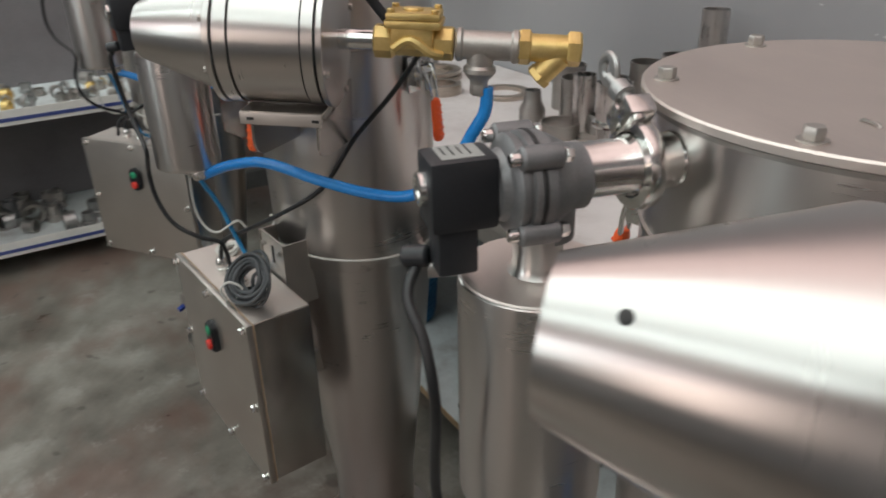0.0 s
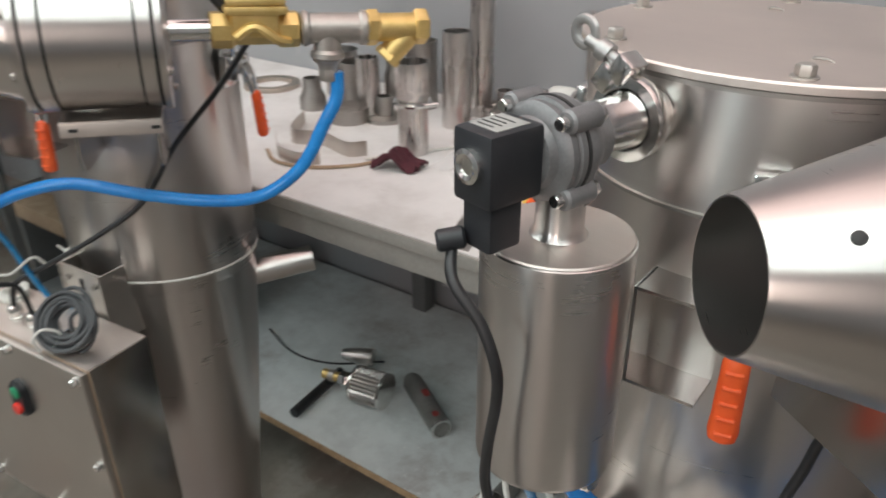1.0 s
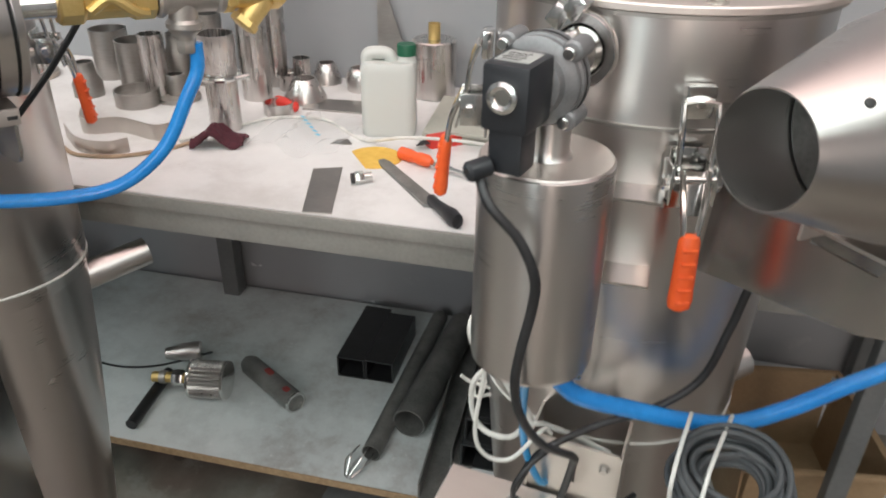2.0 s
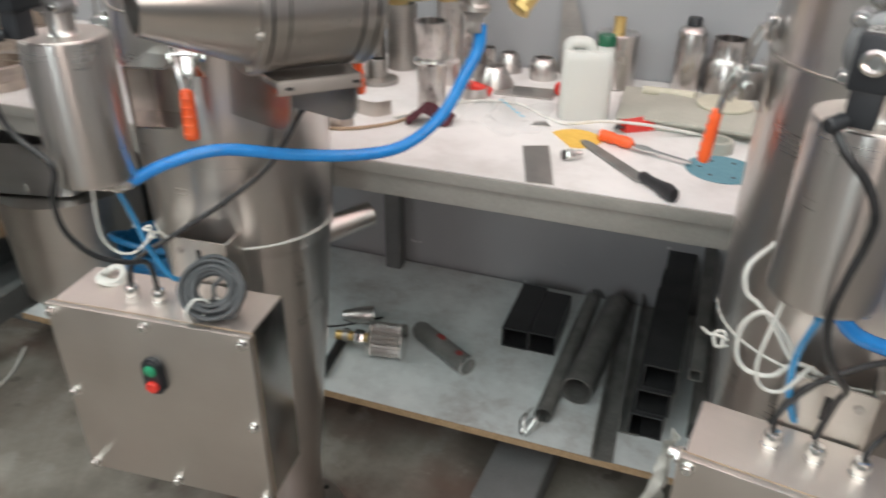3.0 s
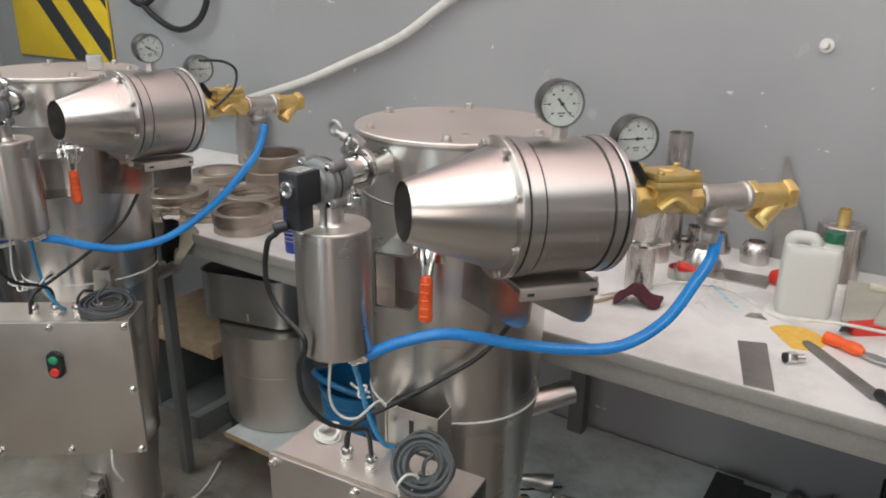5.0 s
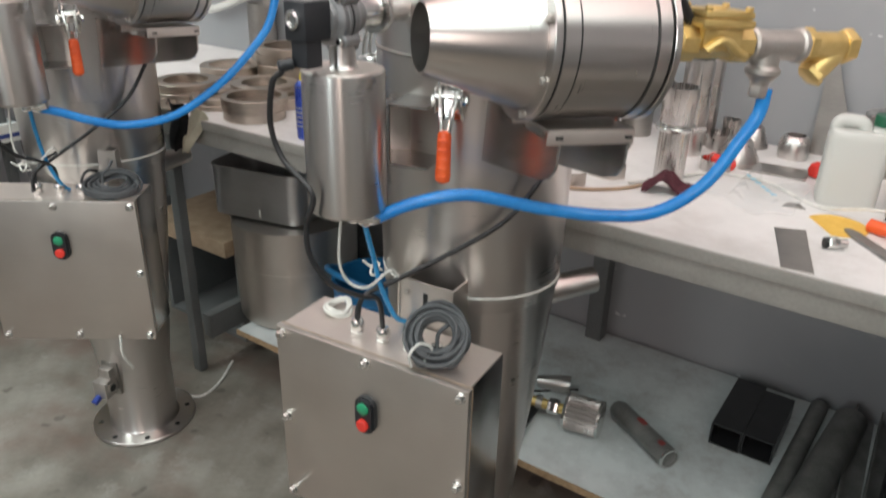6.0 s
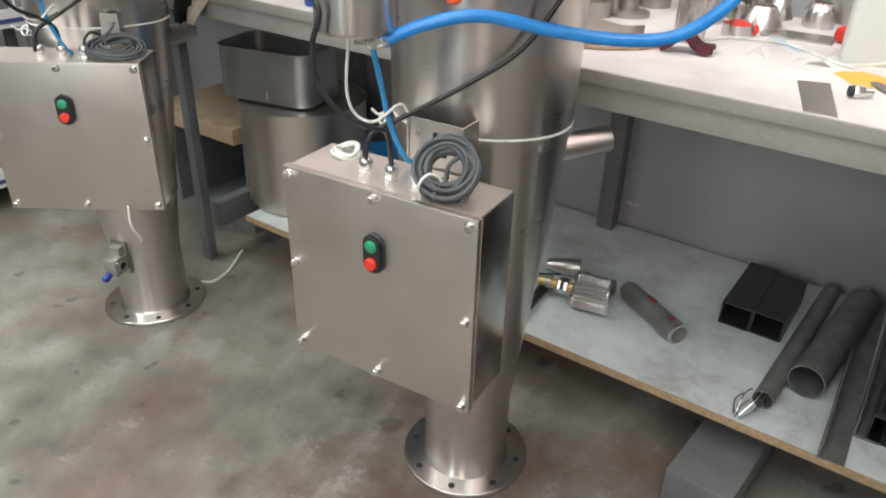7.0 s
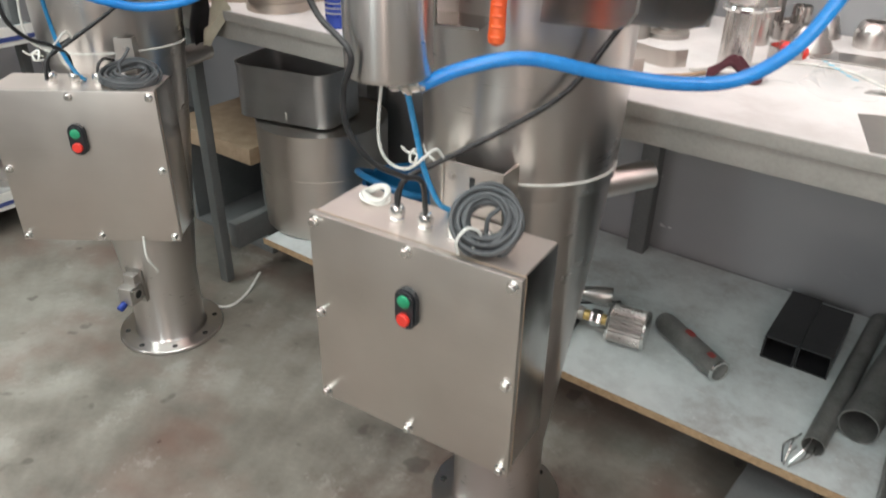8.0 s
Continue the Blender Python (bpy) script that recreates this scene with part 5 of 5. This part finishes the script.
square_tube(pose(0.423, 0.630, SZ, 0, 0, 0), 0.074, 0.062, 0.24, 0.004, black_gloss)
square_tube(pose(0.498, 0.633, SZ, 0, 0, 0), 0.074, 0.062, 0.22, 0.004, black_gloss)
for k in range(3):
    square_tube(pose(0.8 + 0.006 * k, 0.4 + 0.01 * k, SZ + 0.0655 * k, 0, 0, -1), 0.078, 0.065, 0.6, 0.004, mill_steel)
square_tube(pose(0.883, 0.396, SZ + 0.1965, 0, 0, -1), 0.03, 0.03, 0.6, 0.003, raw_tube, "thin square steel tube on top of the stack")
square_tube(pose(0.919, 0.432, SZ, 0, 0, -2), 0.05, 0.05, 0.58, 0.004, raw_tube, "grey square steel tube lying on the shelf")
for x, y0 in ((0.99, 0.36), (1.08, 0.4)):
    square_tube(pose(x, y0, SZ), 0.07, 0.07, 0.6, 0.004, mill_steel)
thing("round_tube", pipe(0.0395, 0.003, 0, 0.42, 36, along((0.625, 0.460, SZ + 0.0397), (0.1, 1, 0))), raw_tube, "wide grey steel tube lying on the shelf", "steel tube")
wh = base_of("tube_with_wire_cage", pose(0, 0, 0), "thin grey tube ending in a wire cage", "steel tube")
part("shaft", pipe(0.022, 0.002, 0, 0.56, 24, along((0.564, 0.365, SZ + 0.0225), (0.045, 1, 0))), raw_tube, wh)
for k in range(6):
    a = radians(60 * k)
    part("cage_wire", tube([(0.548 + 0.021 * math.cos(a), 0.367, SZ + 0.0225 + 0.02 * math.sin(a)), (0.542 + 0.026 * math.cos(a), 0.335, SZ + 0.0225 + 0.0195 * math.sin(a)), (0.533 + 0.008 * math.cos(a), 0.298, SZ + 0.01 + 0.006 * math.sin(a))], 0.0016, 6, 5), chrome, wh)


def angle_iron(m, n):
    return thing("angle_iron", plate([(0, 0), (0.05, 0), (0.05, 0.004), (0.004, 0.004), (0.004, 0.045), (0, 0.045)], n, pose(0, 0, 0, 90, 0, 0)), raw_tube, "rusty grey length of angle iron on the shelf", "angle iron", "", "", m)


angle_iron(pose(0.670, 0.965, SZ, 0, 0, 2), 0.68)
angle_iron(pose(0.729, 0.965, SZ, 0, 0, 1), 0.57)

# pleated air filter with its nipple
FM = along((0, 0, 0), (1, 0, 0))
flt = base_of("air_filter", pose(0.051, 0.472, SZ + 0.0484, 0, 0, 10) @ Matrix.Scale(1.15, 4), "pleated silver air filter with a brass nipple", "air filter")
prof = []
for k in range(52):
    a = 2 * math.pi * k / 52
    prof.append((math.cos(a) * (0.0405 if k % 2 else 0.0362), math.sin(a) * (0.0405 if k % 2 else 0.0362)))
part("pleats", plate(prof, 0.068, along((0.016, 0, 0), (1, 0, 0))), steel_vertical, flt, "pleated metal sleeve")
part("end_cap", rod(0.042, 0.084, 0.091, 36, FM, None, 0.001), chrome, flt)
part("inner_cap", rod(0.042, 0.01, 0.016, 36, FM, None, 0.001), chrome, flt)
part("nipple", rod(0.0115, -0.075, 0.012, 20, FM, None, 0.001), brass, flt)
part("hex", hexagon(0.018, -0.03, -0.005, FM), chrome, flt)
part("collar", rod(0.0145, -0.058, -0.044, 18, FM, None, 0.001), tee_metal, flt)
thing("cone_fitting", lathe([(0.014, 0), (0.024, 0.05), (0.026, 0.085), (0.025, 0.09)], 28, along((-0.072, 0.573, SZ + 0.027), (0.9, 0.35, 0.0)), None, True), steel_vertical, "conical polished steel fitting lying on the shelf", "pipe fitting")
thing("black_rod", rod(0.014, 0, 0.2, 18, along((-0.013, 0.322, SZ + 0.0142), (-0.1, 1, 0)), None, 0.001), black_gloss, "short black rod lying on the shelf", "rod")
thing("blue_wire", tube([(-0.361, 0.565, SZ + 0.003), (-0.217, 0.520, SZ + 0.003), (-0.091, 0.544, SZ + 0.003), (0.025, 0.635, SZ + 0.003)], 0.0028, 8, 6), black_rubber, "thin dark wire on the shelf", "wire")
lc = base_of("lying_spray_can", Matrix.Translation((0.336, 0.476, SZ + 0.0275)) @ Matrix.Rotation(radians(148), 4, "Z"), "dark printed spray can lying on the shelf", "spray can")
part("body", lathe([(0.022, 0), (0.0265, 0.003), (0.0265, 0.2), (0.02, 0.215), (0.014, 0.218)], 28, along((0, 0, 0), (1, 0, 0)), None, True), raw_tube, lc)
part("base_rim", loop_lathe([(0.022, -0.003), (0.0272, -0.003), (0.0272, 0.003), (0.022, 0.003)], 28, along((0, 0, 0), (1, 0, 0))), chrome, lc)
part("red_print", plate(rounded(0.03, 0.016, 0.006, 4), 0.001, along((0.115, -0.004, 0.0258), (0, 0, 1))), dull_red, lc)
part("red_print", plate(rounded(0.02, 0.016, 0.006, 4), 0.001, along((0.03, 0.004, 0.0258), (0, 0, 1))), dull_red, lc)

# big drum-shaped pot and steel pan between the machines
pot = base_of("steel_pot", pose(-0.94, 0.53, SZ), "large grey cylindrical steel pot under the bench", "pot")
part("wall", loop_lathe([(0.001, 0), (0.18, 0), (0.19, 0.006), (0.196, 0.33), (0.192, 0.33), (0.186, 0.01), (0.001, 0.008)], 56), steel_sheet, pot)
part("pot_lid", rod(0.19, 0.318, 0.326, 48, I4, None, 0.002), steel_sheet, pot)
part("weld_line", loop_lathe([(0.19, 0.19), (0.1945, 0.1915), (0.1945, 0.1945), (0.19, 0.196)], 56), steel_sheet, pot)
pan = base_of("steel_pan", pose(-1.0, 0.5, SZ + 0.334, 0, 0, 13), "deep rectangular dark steel pan standing on the pot", "pan")
part("floor_sheet", plate(rounded(0.32, 0.2, 0.045, 6), 0.003), steel_pan, pan)
rim_pts = rounded(0.324, 0.204, 0.047, 6)
wall_bm = bmesh.new()
rows = []
for k, z in ((1.0, 0), (1.0, 0.15), (1.02, 0.151), (1.02, 0.155), (0.985, 0.155), (0.985, 0)):
    rows.append([wall_bm.verts.new((x * k, y * k, z)) for x, y in rim_pts])
for a, b in zip(rows, rows[1:] + rows[:1]):
    for i in range(len(a)):
        j = (i + 1) % len(a)
        wall_bm.faces.new((a[i], a[j], b[j], b[i]))
part("wall", wall_bm, steel_pan, pan)
part("label_tag", block(0.006, 0.002, 0.022, pose(0.02, -0.1035, 0.012)), white_plastic, pan, "small white tag")
crate = base_of("wooden_crate", pose(-1.36, 0.62, 0), "open crate with a bare wooden top board and shade-coloured panels under the bench", "crate")
part("top_board", block(0.42, 0.42, 0.055, pose(0, 0, 0.345), None, 0.002), plywood, crate, "bare wooden board")
# panels added below the board; the shade there is put into their colour
for x in (-0.2, 0.2):
    part("side_panel", block(0.018, 0.36, 0.345, pose(x, 0.02, 0), None, 0.002), leg_paint, crate)
part("back_panel", block(0.382, 0.018, 0.345, pose(0, 0.19, 0), None, 0.002), leg_paint, crate)
part("bottom_panel", block(0.382, 0.34, 0.015, pose(0, 0.01, 0), None, 0.002), leg_paint, crate)
bucket = base_of("blue_bucket", pose(-0.535, 0.44, SZ), "ribbed blue plastic bucket under the bench", "bucket")
part("tub", loop_lathe([(0.001, 0), (0.095, 0), (0.1, 0.004), (0.118, 0.25), (0.124, 0.252), (0.124, 0.262), (0.114, 0.262), (0.096, 0.008), (0.001, 0.006)], 40), blue_plastic, bucket)
for k in range(12):
    r, z = 0.1015 + 0.00135 * k, 0.02 + 0.018 * k
    part("rib", loop_lathe([(r - 0.002, z), (r + 0.003, z + 0.003), (r + 0.003, z + 0.007), (r - 0.002, z + 0.01)], 40), blue_plastic, bucket)
part("carry_strap", tube([(-0.12, -0.02, 0.262), (-0.09, -0.1, 0.3), (0.0, -0.135, 0.31), (0.09, -0.1, 0.285), (0.12, -0.02, 0.262)], 0.009, 10, 6), blue_plastic, bucket, "dark blue carrying strap")

# ---- on the floor ----
thing("floor_cable", tube([(-1.13, 0.106, 0.005), (-1.064, 0.131, 0.004), (-1.016, 0.161, 0.004), (-1.029, 0.238, 0.004), (-1.071, 0.332, 0.02)], 0.004, 8, 8), white_wire, "short white cable end lying on the floor", "cable")
thing("steel_box_section", block(0.14, 0.6, 0.1, I4, None, 0.006), leg_paint, "dark grey painted steel box under the shelf", "steel box", "", "", pose(0.535, 0.47, 0.0, 0, 0, -4))
cbx = base_of("storage_tub", pose(1.438, 0.504, SZ, 0, 0, 8), "open tan plastic storage tub on the lower shelf", "tub")
part("tub_floor", block(0.25, 0.28, 0.004), card, cbx)
for sy in (-1, 1):
    part("side", block(0.256, 0.004, 0.2, pose(0, 0.142 * sy, 0, -3 * sy)), card, cbx)
    part("rim", block(0.29, 0.014, 0.01, pose(0, 0.156 * sy, 0.196), None, 0.002), card, cbx)
for sx in (-1, 1):
    part("side", block(0.004, 0.284, 0.2, pose(0.127 * sx, 0, 0, 0, 3 * sx)), card, cbx)
    part("rim", block(0.014, 0.3, 0.01, pose(0.14 * sx, 0, 0.1965), None, 0.002), card, cbx)


def rag(m):
    """Crumpled strip of white cloth hanging over the edge of the box."""
    bm = bmesh.new()
    n, k = 22, 8
    g = []
    for i in range(n + 1):
        s = i / n
        row = []
        for j in range(k + 1):
            w = j / k - 0.5
            wob = 0.012 * noise.noise(Vector((s * 5, w * 4, 1.0))) + 0.008 * math.sin(9 * w + 5 * s)
            row.append(bm.verts.new((-0.01 + wob - 0.012 * s, w * (0.05 - 0.015 * math.sin(6 * s)) + 0.01 * math.sin(7 * s), -0.13 * s)))
        g.append(row)
    for i in range(n):
        for j in range(k):
            bm.faces.new((g[i][j], g[i + 1][j], g[i + 1][j + 1], g[i][j + 1]))
    bmesh.ops.solidify(bm, geom=bm.faces[:], thickness=0.0015)
    return thing("white_rag", bm, white_wire, "crumpled strip of white cloth hanging at the control box", "rag", "", "", m)


rag(M3 @ pose(-0.108, -0.305, 0.768))


def hanging_sheet(name, corners, mat, label, category):
    """Thin limp sheet between four corners, bulging a little."""
    a, b, c, d = [Vector(q) for q in corners]
    bm = bmesh.new()
    n = 10
    g = [[bm.verts.new(a.lerp(b, i / n).lerp(d.lerp(c, i / n), j / n) + Vector((0.004 * math.sin(5 * j / n + i), -0.012 * math.sin(math.pi * i / n) + 0.006 * math.sin(6 * j / n), 0.004 * math.sin(i)))) for j in range(n + 1)] for i in range(n + 1)]
    for i in range(n):
        for j in range(n):
            bm.faces.new((g[i][j], g[i + 1][j], g[i + 1][j + 1], g[i][j + 1]))
    bmesh.ops.solidify(bm, geom=bm.faces[:], thickness=0.0025)
    return thing(name, bm, mat, label, category)


hanging_sheet("rubber_sheet", ((-1.06, 0.21, 0.925), (-0.97, 0.205, 0.92), (-0.985, 0.2, 0.8), (-1.05, 0.2, 0.785)), black_rubber, "dark rubber sheet hanging over the bench edge", "rubber sheet")
hanging_sheet("cloth_scrap", ((-1.01, 0.25, 0.937), (-0.93, 0.24, 0.887), (-0.97, 0.19, 0.797), (-0.985, 0.19, 0.797)), stone_pale, "pale dusty scrap of cloth hanging over the bench edge", "cloth")

# ---- on the wall ----
hz = base_of("hazard_board", pose(-2.70, WALL_Y - 0.012, 1.19), "yellow and black striped hazard board on the wall", "sign")
part("panel", block(0.74, 0.01, 0.62, pose(0, 0, 0), None, 0.001), hazard_yellow, hz)
for k in range(5):
    x = -0.52 + 0.25 * k
    pts = []
    for u, v in ((x + 0.62, 0), (x + 0.74, 0), (x + 0.12, 0.62), (x, 0.62)):
        pts.append((u, v))
    # clip the slanting stripe to the board
    def cut(poly, f):
        out = []
        for i in range(len(poly)):
            p, q = poly[i], poly[(i + 1) % len(poly)]
            a, b = f(p), f(q)
            if a >= 0:
                out.append(p)
            if a * b < 0:
                w = a / (a - b)
                out.append((p[0] + (q[0] - p[0]) * w, p[1] + (q[1] - p[1]) * w))
        return out
    pts = cut(cut(pts, lambda p: p[0] + 0.37), lambda p: 0.37 - p[0])
    if len(pts) > 2:
        part("stripe", plate(pts, 0.002, pose(0, -0.0055, 0, 90)), hazard_black, hz, "black slanting stripe")
thing("wall_cable", tube([(-2.175, 0.955, 1.725), (-2.155, 0.94, 1.525), (-2.055, 0.935, 1.445), (-1.955, 0.94, 1.485), (-1.985, 0.945, 1.585), (-2.075, 0.94, 1.525), (-2.005, 0.935, 1.425), (-1.835, 0.935, 1.355), (-1.695, 0.94, 1.405), (-1.655, 0.955, 1.545), (-1.705, 0.955, 1.775)], 0.012, 10, 8), black_rubber, "looped black cable hanging on the wall", "cable")
part("gauge_capillary", tube([(0.37, -0.205, 1.362), (0.411, -0.169, 1.357), (0.433, -0.144, 1.336), (0.429, -0.148, 1.3), (0.411, -0.169, 1.278), (0.385, -0.185, 1.256)], 0.003, 8, 6), black_rubber, mach1, "thin black capillary from gauge to valve")
thing("white_pipe", tube([(-1.78, 0.95, 1.025), (-1.676, 0.95, 1.053), (-1.497, 0.95, 1.112), (-1.191, 0.95, 1.205), (-0.997, 0.95, 1.28), (-0.767, 0.95, 1.375), (-0.6, 0.95, 1.48), (-0.45, 0.95, 1.56), (-0.19, 0.95, 1.7), (0.05, 0.955, 1.86)], 0.014, 14, 6), white_plastic, "long white plastic pipe rising along the wall", "pipe")
plug = base_of("wall_plug", pose(0.457, WALL_Y, 1.413), "white plastic spigot fixed to the wall", "wall plug")
part("flange_disc", rod(0.017, 0, 0.006, 20, along((0, 0, 0), (0, -1, 0)), None, 0.001), white_plastic, plug)
part("spigot", rod(0.009, 0.006, 0.03, 16, along((0, 0, 0), (-0.1, -1, 0.1)), None, 0.001), white_plastic, plug)
sock = base_of("wall_socket", pose(0.606, WALL_Y - 0.008, 1.506), "white wall box with a hanging white wire", "socket")
part("plate", block(0.075, 0.014, 0.05, I4, None, 0.003), white_plastic, sock)
part("wire", tube([(0.0, -0.006, 0.005), (0.005, -0.008, -0.04), (0.022, -0.006, -0.12), (0.026, -0.005, -0.19), (0.016, -0.006, -0.235)], 0.003, 8, 6), white_wire, sock)

# ---- the storage rack across the floor ----
rack = base_of("storage_rack", pose(0, 0, 0), "grey storage rack with white-edged shelves full of fittings", "rack")
RX0, RX1, RY0, RY1 = -2.53, -2.0, -1.5, 0.3
for z in (0.1, 0.64):
    sh = part("shelf", block(RX1 - RX0, RY1 - RY0, 0.02, pose((RX0 + RX1) / 2, (RY0 + RY1) / 2, z)), shelf_top, rack)
    part("white_edge", block(0.006, RY1 - RY0, 0.03, pose(RX1 + 0.004, (RY0 + RY1) / 2, z - 0.012)), white_edge, sh, "white shelf edge strip")
    part("blue_strip", block(0.003, RY1 - RY0, 0.014, pose(RX1 + 0.0088, (RY0 + RY1) / 2, z + 0.004)), blue_edge, sh, "blue strip along the shelf edge")
    part("front_lip", block(0.006, RY1 - RY0, 0.03, pose(RX1 + 0.004, (RY0 + RY1) / 2, z + 0.0185)), white_edge, sh)
part("back_panel", block(0.012, RY1 - RY0, 1.75, pose(RX0 - 0.006, (RY0 + RY1) / 2, 0.02)), rack_grey, rack, "dark grey back panel")
for y in (RY0 + 0.02, RY1 - 0.02):
    for x in (RX0 + 0.02, RX1 - 0.02):
        part("post", block(0.035, 0.035, 1.8 if x < -2.4 else 0.64, pose(x, y, 0), None, 0.002), rack_grey, rack)
rnd = random.Random(11)
for z, count, small in ((0.12, 46, False), (0.66, 110, True)):
    for k in range(count):
        x, y = rnd.uniform(RX0 + 0.08, RX1 - 0.05), rnd.uniform(RY0 + 0.08, RY1 - 0.08)
        r, h = (rnd.uniform(0.016, 0.03), rnd.uniform(0.02, 0.05)) if small else (rnd.uniform(0.03, 0.05), rnd.uniform(0.04, 0.09))
        tip = pose(x, y, z + (0.0 if k % 3 else r), 0 if k % 3 else 90, 0, rnd.uniform(0, 180))
        mat = rnd.choice((brass, steel_dull, zinc, zinc, tee_metal) if small else (zinc, steel_dull, alloy, tee_metal))
        bm = loop_lathe([(r * 0.6, 0), (r, 0), (r, h * 0.35), (r * 0.8, h * 0.4), (r * 0.8, h), (r * 0.6, h)], 14, tip) if k % 3 else pipe(r, r * 0.25, 0, h, 14, tip)
        thing("loose_fitting", bm, mat, "small loose metal pipe fitting on the rack shelf", "pipe fitting", "fittings on the rack")
